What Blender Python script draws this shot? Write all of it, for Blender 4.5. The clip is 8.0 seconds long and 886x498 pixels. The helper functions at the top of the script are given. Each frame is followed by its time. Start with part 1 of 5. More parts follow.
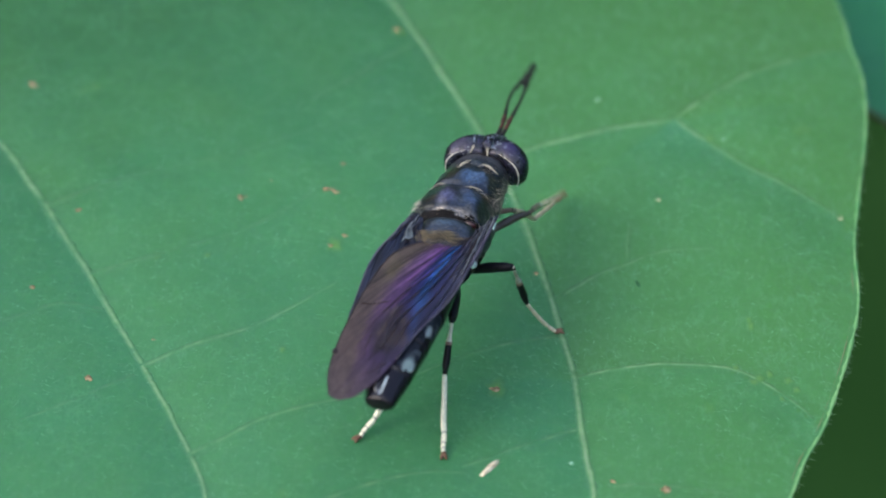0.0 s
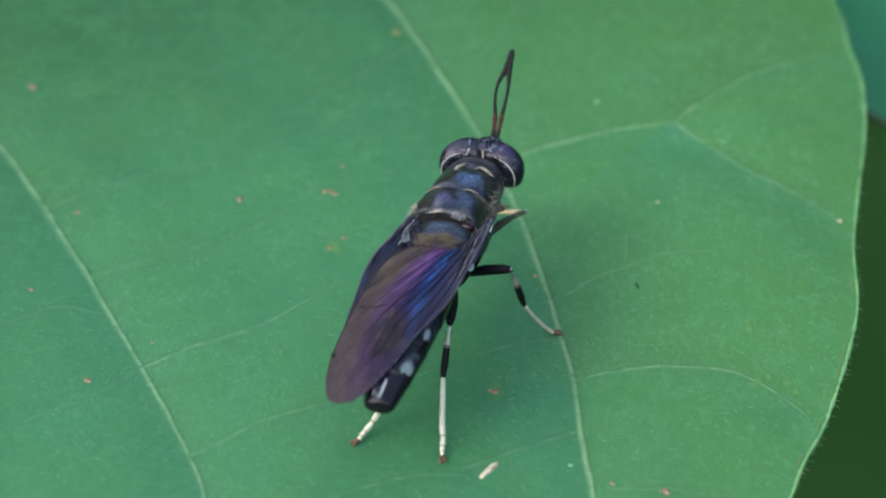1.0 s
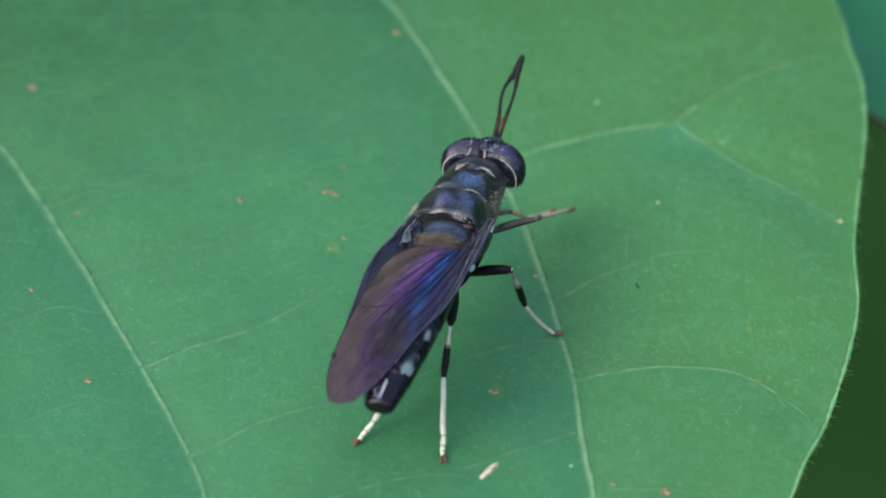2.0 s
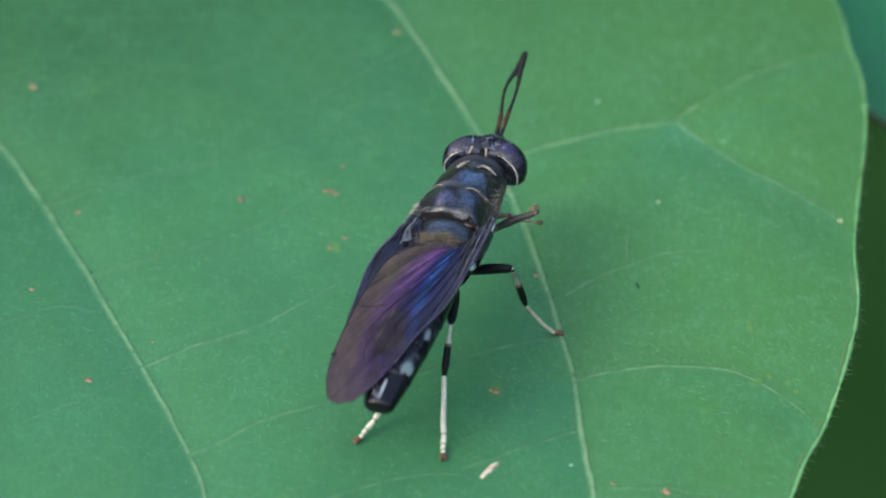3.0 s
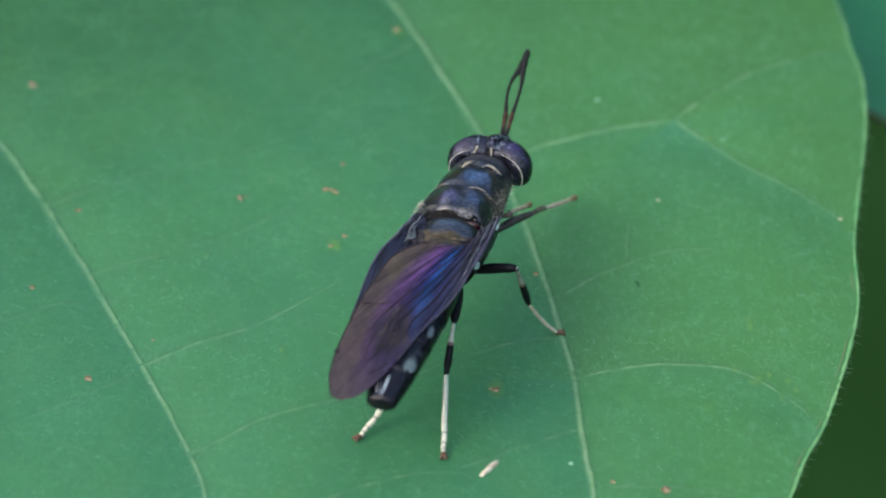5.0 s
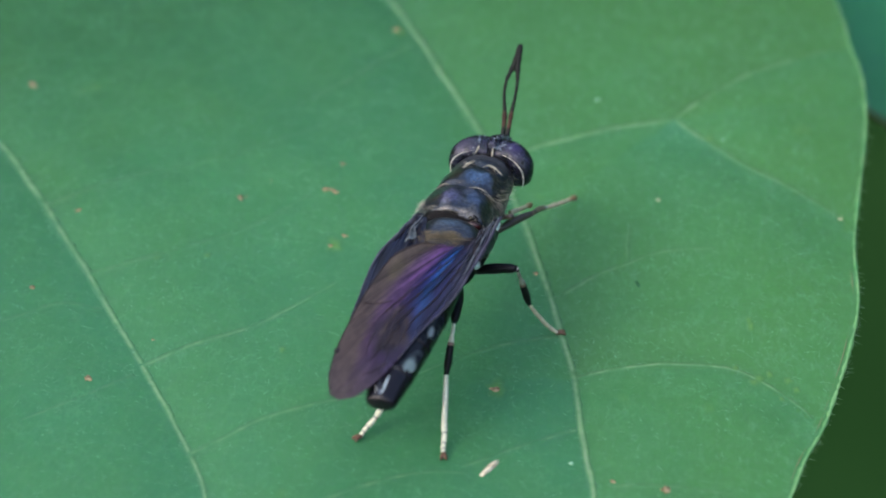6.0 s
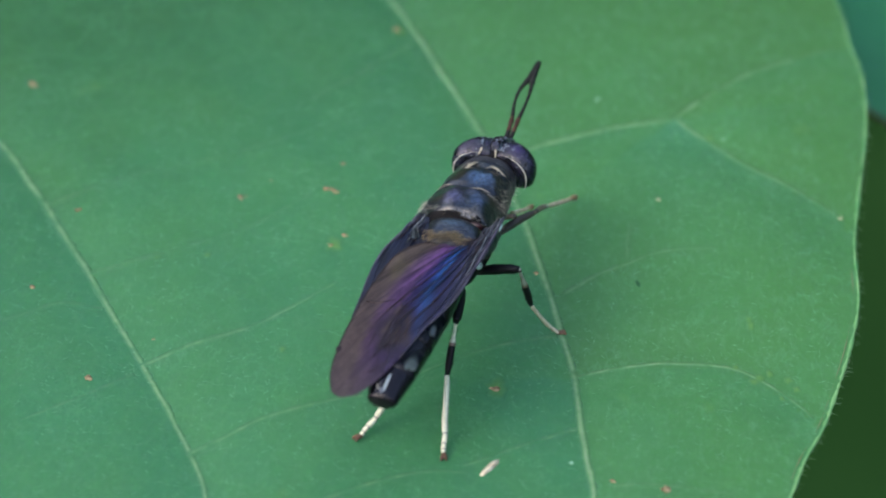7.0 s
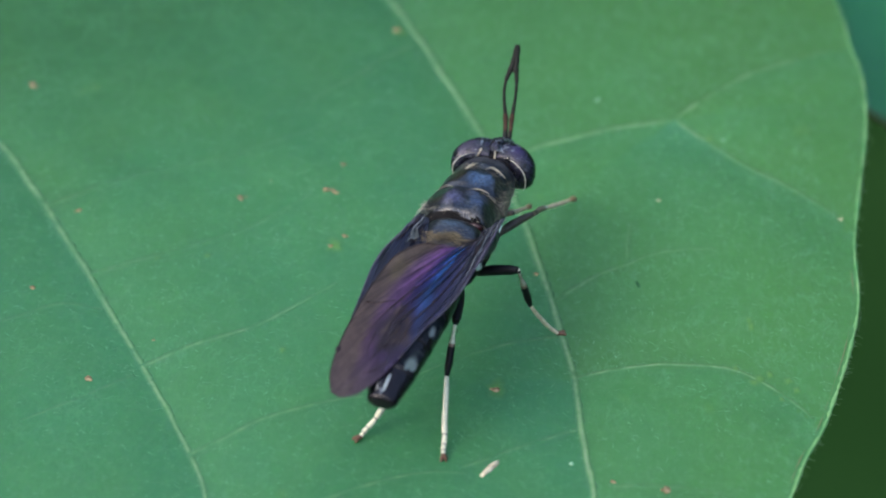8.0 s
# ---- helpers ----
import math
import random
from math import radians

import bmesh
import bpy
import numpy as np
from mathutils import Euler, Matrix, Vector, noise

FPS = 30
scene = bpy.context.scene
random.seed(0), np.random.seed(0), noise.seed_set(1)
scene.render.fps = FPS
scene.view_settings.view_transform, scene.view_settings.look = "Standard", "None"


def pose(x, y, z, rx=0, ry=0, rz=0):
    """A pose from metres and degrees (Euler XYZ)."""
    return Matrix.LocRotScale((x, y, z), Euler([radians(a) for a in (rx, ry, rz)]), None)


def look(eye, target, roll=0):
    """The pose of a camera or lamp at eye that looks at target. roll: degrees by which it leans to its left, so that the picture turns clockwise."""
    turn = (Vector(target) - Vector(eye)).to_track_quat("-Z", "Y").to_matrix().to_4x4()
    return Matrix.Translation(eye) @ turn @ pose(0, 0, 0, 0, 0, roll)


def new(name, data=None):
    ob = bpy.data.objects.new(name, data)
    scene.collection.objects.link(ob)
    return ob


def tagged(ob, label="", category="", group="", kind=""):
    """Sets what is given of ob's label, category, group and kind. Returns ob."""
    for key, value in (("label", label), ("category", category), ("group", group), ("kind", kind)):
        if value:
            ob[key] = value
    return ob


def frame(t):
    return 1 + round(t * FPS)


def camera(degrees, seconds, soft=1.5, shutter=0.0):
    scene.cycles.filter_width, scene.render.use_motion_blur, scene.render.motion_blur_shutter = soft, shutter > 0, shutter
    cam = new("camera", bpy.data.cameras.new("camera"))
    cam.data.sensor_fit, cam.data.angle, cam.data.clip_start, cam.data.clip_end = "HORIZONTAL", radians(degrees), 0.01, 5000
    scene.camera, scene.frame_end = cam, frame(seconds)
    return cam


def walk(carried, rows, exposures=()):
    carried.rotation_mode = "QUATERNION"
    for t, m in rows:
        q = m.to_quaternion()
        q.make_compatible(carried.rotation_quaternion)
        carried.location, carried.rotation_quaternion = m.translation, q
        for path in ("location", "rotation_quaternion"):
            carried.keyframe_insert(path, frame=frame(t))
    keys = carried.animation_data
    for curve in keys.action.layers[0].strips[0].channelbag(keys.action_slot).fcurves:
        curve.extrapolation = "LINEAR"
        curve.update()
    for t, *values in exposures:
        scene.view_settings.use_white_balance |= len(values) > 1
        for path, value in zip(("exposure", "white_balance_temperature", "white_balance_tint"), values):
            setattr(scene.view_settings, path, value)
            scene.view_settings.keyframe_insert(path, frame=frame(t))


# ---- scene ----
# ---------------------------------------------------------------- camera
MM = 0.001
H = 0.7                                    # height of the leaf over the ground
TILT, DIST = radians(38.0), 0.150          # the lens looks down at the leaf from a hand's width
EYE = Vector((0.0, -DIST * math.cos(TILT), H + DIST * math.sin(TILT)))
RISE = Vector((0.0, math.sin(TILT), math.cos(TILT)))
cam = camera(15.6, 8.0, soft=1.9, shutter=0.5)
cam.data.dof.use_dof, cam.data.dof.focus_distance, cam.data.dof.aperture_fstop = True, 0.1435, 48.0   # close up, so the far blade is soft


def sway(dx, dy):
    """The hand-held camera's tiny turn, in thousandths of a degree or so: mm of drift at the leaf."""
    return look(EYE, Vector((0, 0, H)) + Vector((dx * MM, 0, 0)) + RISE * dy * MM)


walk(cam, [(0.0, sway(0, 0)), (0.5, sway(0.01, 0.060)), (1.0, sway(0.04, 0.099)), (1.5, sway(0.03, 0.133)), (2.2, sway(0.02, 0.115)),
           (3.0, sway(0.01, 0.094)), (3.5, sway(0.01, 0.099)), (4.0, sway(0.01, 0.060)), (4.5, sway(0.01, 0.020)), (5.2, sway(0.01, 0.010)),
           (6.0, sway(0.01, 0.006)), (6.5, sway(0.01, 0.0)), (7.0, sway(0, -0.014)), (7.5, sway(-0.01, -0.007)), (8.0, sway(0, 0.020))],
     exposures=[(0.0, 1.57), (3.5, 1.56), (4.5, 1.52), (8.0, 1.51)])

# ---------------------------------------------------------------- light
SUN_UP, SUN_AT = radians(38), radians(-119)   # over the shoulder, behind cloud
world = bpy.data.worlds.new("sky")
scene.world = world
world.use_nodes = True
wn = world.node_tree.nodes
sky = wn.new("ShaderNodeTexSky")
sky.sky_type, sky.sun_disc, sky.sun_elevation, sky.sun_rotation = "NISHITA", False, SUN_UP, SUN_AT
sky.air_density, sky.dust_density = 1.0, 3.0
wn["Background"].inputs["Strength"].default_value = 0.15
world.node_tree.links.new(sky.outputs[0], wn["Background"].inputs["Color"])
lamp = bpy.data.lights.new("sun", "SUN")
lamp.energy, lamp.angle, lamp.color = 0.80, radians(125), (1.0, 0.96, 0.90)
sun = new("sun", lamp)
sun_way = Vector((math.sin(SUN_AT) * math.cos(SUN_UP), math.cos(SUN_AT) * math.cos(SUN_UP), math.sin(SUN_UP)))
sun.matrix_world = look(sun_way * 5, (0, 0, 0))


# ---------------------------------------------------------------- materials
def mat(name, base=(0.1, 0.1, 0.1), rough=0.5, metal=0.0, spec=0.5, coat=0.0):
    m = bpy.data.materials.new(name)
    m.use_nodes = True
    b = m.node_tree.nodes["Principled BSDF"]
    b.inputs["Base Color"].default_value = (*base, 1)
    b.inputs["Roughness"].default_value = rough
    b.inputs["Metallic"].default_value = metal
    b.inputs["Specular IOR Level"].default_value = spec
    b.inputs["Coat Weight"].default_value = coat
    return m


def node(m, kind, **at):
    n = m.node_tree.nodes.new(kind)
    for k, v in at.items():
        n.inputs[k].default_value = v
    return n


def wire(m, a, b):
    m.node_tree.links.new(a, b)


def bsdf(m):
    return m.node_tree.nodes["Principled BSDF"]


def grain(m, scale, detail=4.0, stretch=(1, 1, 1), rough=0.55, coord="Object"):
    """A noise in metres; scale: waves a metre."""
    tc, mp = node(m, "ShaderNodeTexCoord"), node(m, "ShaderNodeMapping")
    mp.inputs["Scale"].default_value = stretch
    n = node(m, "ShaderNodeTexNoise", Scale=scale, Detail=detail, Roughness=rough)
    wire(m, tc.outputs[coord], mp.inputs["Vector"])
    wire(m, mp.outputs[0], n.inputs["Vector"])
    return n.outputs["Fac"]


def ramp(m, fac, stops):
    r = node(m, "ShaderNodeValToRGB")
    while len(r.color_ramp.elements) < len(stops):
        r.color_ramp.elements.new(0.5)
    for e, (p, c) in zip(r.color_ramp.elements, stops):
        e.position, e.color = p, (*c, 1)
    wire(m, fac, r.inputs[0])
    return r.outputs[0]


def blend(m, fac, a, b, how="MIX"):
    x = m.node_tree.nodes.new("ShaderNodeMix")
    x.data_type, x.blend_type = "RGBA", how
    for s, v in ((x.inputs[0], fac), (x.inputs[6], a), (x.inputs[7], b)):
        if isinstance(v, bpy.types.NodeSocket):
            wire(m, v, s)
        else:
            s.default_value = v if isinstance(v, float) else (*v, 1)
    return x.outputs[2]


def bump(m, fac, strength, dist):
    b = node(m, "ShaderNodeBump", Strength=strength, Distance=dist)
    wire(m, fac, b.inputs["Height"])
    wire(m, b.outputs[0], bsdf(m).inputs["Normal"])


def simple(name, c1, c2, scale, rough=0.5, metal=0.0, spec=0.5, bump_by=0.0, coat=0.0, stretch=(1, 1, 1)):
    m = mat(name, c1, rough, metal, spec, coat)
    n = grain(m, scale, stretch=stretch)
    wire(m, ramp(m, n, [(0.3, c1), (0.7, c2)]), bsdf(m).inputs["Base Color"])
    if bump_by:
        bump(m, grain(m, scale * 3, stretch=stretch), 0.6, bump_by)
    return m


def leaf_paint(name, dark, light, yellow, grainy=1.0, rough=0.50, rib=None):
    """Blade: broad clouds of bluer and yellower green, small cells between the finest veins, a fine grain and a waxy bloom."""
    m = mat(name, dark, rough, 0.0, 0.32)
    bsdf(m).inputs["Subsurface Weight"].default_value = 0.3
    bsdf(m).inputs["Subsurface Radius"].default_value = (0.5, 1.0, 0.35)
    bsdf(m).inputs["Subsurface Scale"].default_value = 0.0010
    big = ramp(m, grain(m, 75, 4), [(0.34, dark), (0.66, light)])
    patch = ramp(m, grain(m, 190, 4, (1, 0.8, 1)), [(0.42, (0, 0, 0)), (0.78, (0.32, 0.32, 0.32))])
    c = blend(m, patch, big, yellow)
    # the margin side is yellower; the step at the main vein is slope shading put into the colour
    tc, past = node(m, "ShaderNodeTexCoord"), node(m, "ShaderNodeVectorMath")
    past.operation = "DOT_PRODUCT"
    past.inputs[1].default_value = (1.0, 0.25, 0)
    wire(m, tc.outputs["Object"], past.inputs[0])
    mr = node(m, "ShaderNodeMapRange", **{"From Min": 0.0015, "From Max": 0.0085, "To Min": 0.0, "To Max": 0.52})
    wire(m, past.outputs["Value"], mr.inputs[0])
    side = mr.outputs[0]
    c = blend(m, side, c, yellow)
    rim = node(m, "ShaderNodeMapRange", **{"From Min": 0.012, "From Max": 0.020, "To Min": 0.0, "To Max": 0.42 * min(1.0, grainy)})
    wire(m, past.outputs["Value"], rim.inputs[0])
    c = blend(m, rim.outputs[0], c, (0.050, 0.155, 0.030))
    # towards the stalk the light's fall-off is put into the colour: a deeper, less blue green
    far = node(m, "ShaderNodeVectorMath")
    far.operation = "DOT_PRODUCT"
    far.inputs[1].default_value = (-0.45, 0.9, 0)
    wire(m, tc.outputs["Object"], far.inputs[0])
    far_dim = node(m, "ShaderNodeMapRange", **{"From Min": 0.004, "From Max": 0.025, "To Min": 0.0, "To Max": 1.0})
    wire(m, far.outputs["Value"], far_dim.inputs[0])
    c = blend(m, far_dim.outputs[0], c, blend(m, 0.85, c, (0.52, 0.60, 0.46), "MULTIPLY"))
    # shading of the tilted vein flanks put into the colour: greener and darker far, bluer near
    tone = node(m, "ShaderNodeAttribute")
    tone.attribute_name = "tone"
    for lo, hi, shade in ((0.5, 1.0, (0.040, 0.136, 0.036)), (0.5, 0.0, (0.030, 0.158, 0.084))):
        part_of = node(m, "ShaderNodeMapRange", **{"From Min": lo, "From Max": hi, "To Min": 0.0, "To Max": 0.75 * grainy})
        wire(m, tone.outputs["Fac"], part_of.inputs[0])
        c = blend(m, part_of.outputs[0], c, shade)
    # net of the finest veins
    net = node(m, "ShaderNodeTexVoronoi", Scale=620.0)
    net.feature = "DISTANCE_TO_EDGE"
    wire(m, tc.outputs["Object"], net.inputs["Vector"])
    lines = ramp(m, net.outputs["Distance"], [(0.0, (0.11 * grainy,) * 3), (0.12, (0, 0, 0))])
    c = blend(m, lines, c, (0.085, 0.25, 0.10))
    fine = ramp(m, grain(m, 4200, 3, (1, 0.6, 1)), [(0.54, (0, 0, 0)), (0.74, (0.11 * grainy,) * 3)])
    c = blend(m, fine, c, (0.16, 0.34, 0.18))
    # short scurfy streaks, denser towards the margin
    scurf = ramp(m, grain(m, 2100, 4, (1.3, 0.45, 1), 0.7), [(0.54, (0, 0, 0)), (0.72, (0.50 * grainy,) * 3)])
    c = blend(m, blend(m, side, (0.0, 0.0, 0.0), scurf), c, (0.13, 0.33, 0.17))
    # broken pale squiggles and a few yellow flecks
    squig = ramp(m, grain(m, 1300, 2, (1, 0.6, 1), 0.6), [(0.46, (0, 0, 0)), (0.50, (0.26 * grainy,) * 3), (0.54, (0, 0, 0))])
    some = ramp(m, grain(m, 330, 3), [(0.50, (0, 0, 0)), (0.62, (1, 1, 1))])
    c = blend(m, blend(m, 1.0, squig, some, "MULTIPLY"), c, (0.095, 0.285, 0.135))
    fleck = ramp(m, grain(m, 480, 2, (1, 0.7, 1)), [(0.70, (0, 0, 0)), (0.82, (0.25 * grainy,) * 3)])
    c = blend(m, fleck, c, (0.12, 0.25, 0.05))
    cell = ramp(m, grain(m, 1500, 5, rough=0.7), [(0.3, (0.94, 0.94, 0.94)), (0.7, (1.06, 1.06, 1.06))])
    c = blend(m, 0.9, c, cell, "MULTIPLY")
    if rib:      # the pale core of a vein, patchy along its length
        core = node(m, "ShaderNodeAttribute")
        core.attribute_name = "pale"
        worn = ramp(m, grain(m, 1500, 4, rough=0.65), [(0.34, (0.55, 0.55, 0.55)), (0.60, (1, 1, 1))])
        c = blend(m, blend(m, 1.0, core.outputs["Color"], worn, "MULTIPLY"), c, rib)
    wire(m, c, bsdf(m).inputs["Base Color"])
    wire(m, ramp(m, grain(m, 260, 4), [(0.3, (rough - 0.12,) * 3), (0.7, (rough + 0.12,) * 3)]), bsdf(m).inputs["Roughness"])
    hills = blend(m, 0.35, grain(m, 420, 4), grain(m, 3000, 4, rough=0.7))
    bump(m, hills, 0.5, 0.00022)
    return m


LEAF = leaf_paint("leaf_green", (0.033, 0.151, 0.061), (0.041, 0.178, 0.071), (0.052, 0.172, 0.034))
LEAF_LOW = leaf_paint("leaf_green_blue", (0.018, 0.160, 0.062), (0.024, 0.185, 0.074), (0.022, 0.170, 0.066), 0.1)
VEIN = leaf_paint("vein_pale_green", (0.033, 0.151, 0.061), (0.041, 0.178, 0.071), (0.052, 0.172, 0.034), rib=(0.170, 0.322, 0.150))
VEINLET = simple("veinlet_green", (0.036, 0.165, 0.060), (0.105, 0.270, 0.115), 650, 0.5, 0.0, 0.3)
RUST = simple("rusty_line", (0.09, 0.17, 0.06), (0.16, 0.14, 0.07), 900, 0.7)
RIM = simple("leaf_margin", (0.062, 0.230, 0.068), (0.190, 0.385, 0.145), 900, 0.5, bump_by=0.00006)
BROWN_EDGE = simple("dry_brown_edge", (0.06, 0.05, 0.03), (0.11, 0.09, 0.055), 600, 0.8)
FUZZ = simple("leaf_hair", (0.07, 0.23, 0.12), (0.16, 0.36, 0.21), 300, 0.6)
FRINGE = mat("margin_hair", (0.30, 0.46, 0.30), 0.6)
STEM = simple("stem_green", (0.05, 0.13, 0.04), (0.09, 0.18, 0.06), 200, 0.6, bump_by=0.0003)
GROUND = simple("undergrowth", (0.014, 0.049, 0.011), (0.020, 0.064, 0.016), 6, 0.95, 0.0, 0.03, bump_by=0.01)
HEDGE = simple("dark_foliage", (0.012, 0.034, 0.009), (0.034, 0.085, 0.022), 14, 0.75, 0.0, 0.1, bump_by=0.03)
CRUMB = simple("brown_crumb", (0.11, 0.070, 0.036), (0.40, 0.32, 0.20), 4000, 0.9, 0.0, 0.2, bump_by=0.00005)
FLAKE = simple("pale_flake", (0.34, 0.25, 0.14), (0.86, 0.83, 0.68), 2000, 0.7, bump_by=0.00005)
STRAW = simple("straw_crumb", (0.16, 0.24, 0.11), (0.38, 0.40, 0.25), 2500, 0.8)
SMUT = simple("dark_green_smut", (0.024, 0.088, 0.040), (0.034, 0.120, 0.054), 2000, 0.9, 0.0, 0.1)
GRIT = simple("white_grit", (0.16, 0.36, 0.24), (0.26, 0.44, 0.32), 1500, 0.6)
SPOT = leaf_paint("yellow_spot", (0.033, 0.151, 0.061), (0.041, 0.178, 0.071), (0.052, 0.172, 0.034), rib=(0.098, 0.225, 0.052))

# the fly
CUTICLE = simple("black_cuticle", (0.008, 0.009, 0.012), (0.058, 0.061, 0.072), 1100, 0.34, 0.1, 0.3, 0.00008)
GLOSS = simple("glossy_black_cuticle", (0.003, 0.003, 0.005), (0.009, 0.008, 0.013), 900, 0.17, 0.0, 0.30, 0.00010, stretch=(0.3, 2.0, 2.0))
MATTE = simple("matte_black_cuticle", (0.003, 0.003, 0.004), (0.007, 0.007, 0.009), 1200, 0.7, 0.0, 0.12, 0.00004)
LEGBLACK = simple("black_leg", (0.004, 0.004, 0.006), (0.009, 0.009, 0.011), 2000, 0.5, 0.0, 0.2)
LEGWHITE = simple("cream_leg", (0.57, 0.59, 0.44), (0.83, 0.84, 0.66), 3500, 0.6, bump_by=0.00003)
LEGGREY = simple("greyish_leg", (0.26, 0.27, 0.22), (0.40, 0.41, 0.33), 2500, 0.55)
LEGBROWN = simple("tan_leg", (0.46, 0.34, 0.21), (0.72, 0.58, 0.41), 2500, 0.6, bump_by=0.00003)
LEGTIP = simple("orange_brown_tip", (0.20, 0.11, 0.05), (0.36, 0.22, 0.12), 2500, 0.6)
LEGCREAM = simple("dull_cream_leg", (0.48, 0.42, 0.29), (0.74, 0.68, 0.50), 3000, 0.6)
LEGRUST = simple("rusty_leg", (0.13, 0.085, 0.062), (0.25, 0.17, 0.125), 2000, 0.5)
LEGDUSK = simple("dusky_leg", (0.035, 0.030, 0.026), (0.07, 0.06, 0.05), 2000, 0.5)
CLAW = simple("red_brown_claw", (0.09, 0.045, 0.028), (0.19, 0.10, 0.06), 2500, 0.6)
PALE = simple("pale_rim", (0.20, 0.20, 0.19), (0.55, 0.54, 0.48), 3500, 0.6)
HAIR = simple("golden_hair", (0.06, 0.048, 0.03), (0.26, 0.21, 0.12), 900, 0.5)
HAIR_PALE = simple("silver_hair", (0.16, 0.15, 0.13), (0.46, 0.44, 0.37), 700, 0.5)
ANT = simple("black_antenna", (0.005, 0.007, 0.006), (0.011, 0.012, 0.011), 2500, 0.6, 0.0, 0.2)
ANT_RED = simple("rufous_antenna", (0.022, 0.011, 0.008), (0.065, 0.030, 0.020), 2500, 0.6, 0.0, 0.2)
KNOB = mat("haltere_white", (0.62, 0.82, 0.76), 0.4)
TAIL_GLINT = simple("silvery_glint", (0.14, 0.17, 0.19), (0.46, 0.54, 0.58), 2200, 0.3)
SEAM = simple("pale_turquoise_seam", (0.12, 0.22, 0.22), (0.34, 0.52, 0.50), 2500, 0.4)
RED_SKIN = simple("dark_red_membrane", (0.014, 0.002, 0.003), (0.032, 0.006, 0.007), 2500, 0.3)
SLATE_PALE = simple("pale_slate_skin", (0.045, 0.06, 0.075), (0.20, 0.25, 0.28), 2000, 0.35)
PALE_GOLD = simple("pale_gold_fold", (0.10, 0.09, 0.065), (0.34, 0.32, 0.25), 3000, 0.6)
RIDGE = simple("slate_ridge", (0.014, 0.016, 0.026), (0.13, 0.15, 0.18), 2600, 0.25)
SCALE = simple("pale_scale", (0.05, 0.06, 0.07), (0.26, 0.29, 0.30), 2600, 0.4)


def blob(m, centre, radii, soft=0.0, ragged=0.35):
    """A soft-edged patch about a place of the fly, in mm: 1 in its middle, 0 at its edge."""
    tc, mp, g = node(m, "ShaderNodeTexCoord"), node(m, "ShaderNodeMapping"), node(m, "ShaderNodeTexGradient")
    mp.inputs["Scale"].default_value = [1 / (r * MM) for r in radii]
    mp.inputs["Location"].default_value = [-c / r for c, r in zip(centre, radii)]
    g.gradient_type = "SPHERICAL"
    wire(m, tc.outputs["Object"], mp.inputs["Vector"])
    wire(m, mp.outputs[0], g.inputs["Vector"])
    rag = node(m, "ShaderNodeMath")
    rag.operation = "MULTIPLY_ADD"
    wire(m, grain(m, 1500, 4), rag.inputs[0])
    rag.inputs[1].default_value = ragged
    wire(m, g.outputs["Fac"], rag.inputs[2])
    r = node(m, "ShaderNodeMapRange", **{"From Min": 0.5 * ragged, "From Max": 0.5 * ragged + 0.75 - soft, "To Min": 0.0, "To Max": 1.0})
    r.interpolation_type = "SMOOTHSTEP"
    wire(m, rag.outputs[0], r.inputs[0])
    return r.outputs[0]


def thorax_paint(name, patches):
    """Black cuticle with gold dust, fine pits, and sky sheen put in as blue and violet colour patches. patches:
    (centre, radii, colour).
    """
    m = mat(name, (0.012, 0.016, 0.03), 0.34, 0.6, 0.5, 0.8)
    bsdf(m).inputs["Coat Roughness"].default_value = 0.24
    bsdf(m).inputs["Coat IOR"].default_value = 1.5
    c = ramp(m, grain(m, 900, 4, rough=0.65), [(0.36, (0.007, 0.008, 0.010)), (0.56, (0.022, 0.028, 0.046)), (0.68, (0.070, 0.068, 0.068))])
    for centre, radii, colour in patches:
        c = blend(m, blob(m, centre, radii), c, colour)
    pit = ramp(m, grain(m, 6500, 3), [(0.38, (0.45, 0.45, 0.45)), (0.62, (1.35, 1.35, 1.35))])
    wire(m, blend(m, 0.8, c, pit, "MULTIPLY"), bsdf(m).inputs["Base Color"])
    bump(m, blend(m, 0.5, grain(m, 6000, 3), grain(m, 1600, 4)), 0.7, 0.00008)
    return m


def eye_paint():
    m = mat("compound_eye", (0.01, 0.01, 0.02), 0.27, 0.25, 0.36)
    c = ramp(m, grain(m, 1500, 5, (1, 1, 1.4), 0.7), [(0.40, (0.004, 0.005, 0.007)), (0.47, (0.022, 0.028, 0.042)), (0.50, (0.007, 0.009, 0.014)), (0.55, (0.034, 0.032, 0.066)), (0.585, (0.012, 0.016, 0.028)), (0.63, (0.17, 0.19, 0.21))])
    c = blend(m, blob(m, (6.25, -1.05, 6.1), (0.6, 0.5, 0.8), 0.0, 0.9), c, (0.036, 0.028, 0.085))
    c = blend(m, blob(m, (6.2, 1.3, 6.0), (0.6, 0.55, 0.8), 0.2, 0.7), c, (0.040, 0.036, 0.060))
    # blue-white highlights about the brow, painted into the base colour
    glint = ramp(m, grain(m, 2600, 3, rough=0.7), [(0.56, (0, 0, 0)), (0.66, (0.9, 0.9, 0.9))])
    c = blend(m, blend(m, 1.0, glint, blob(m, (6.7, -0.1, 6.1), (1.1, 1.1, 1.1), 0.4), "MULTIPLY"), c, (0.30, 0.36, 0.42))
    wire(m, c, bsdf(m).inputs["Base Color"])
    tc = node(m, "ShaderNodeTexCoord")
    v = node(m, "ShaderNodeTexVoronoi", Scale=9000.0)
    wire(m, tc.outputs["Object"], v.inputs["Vector"])
    bump(m, blend(m, 0.6, v.outputs["Distance"], grain(m, 1500, 4)), 0.5, 0.00009)
    return m


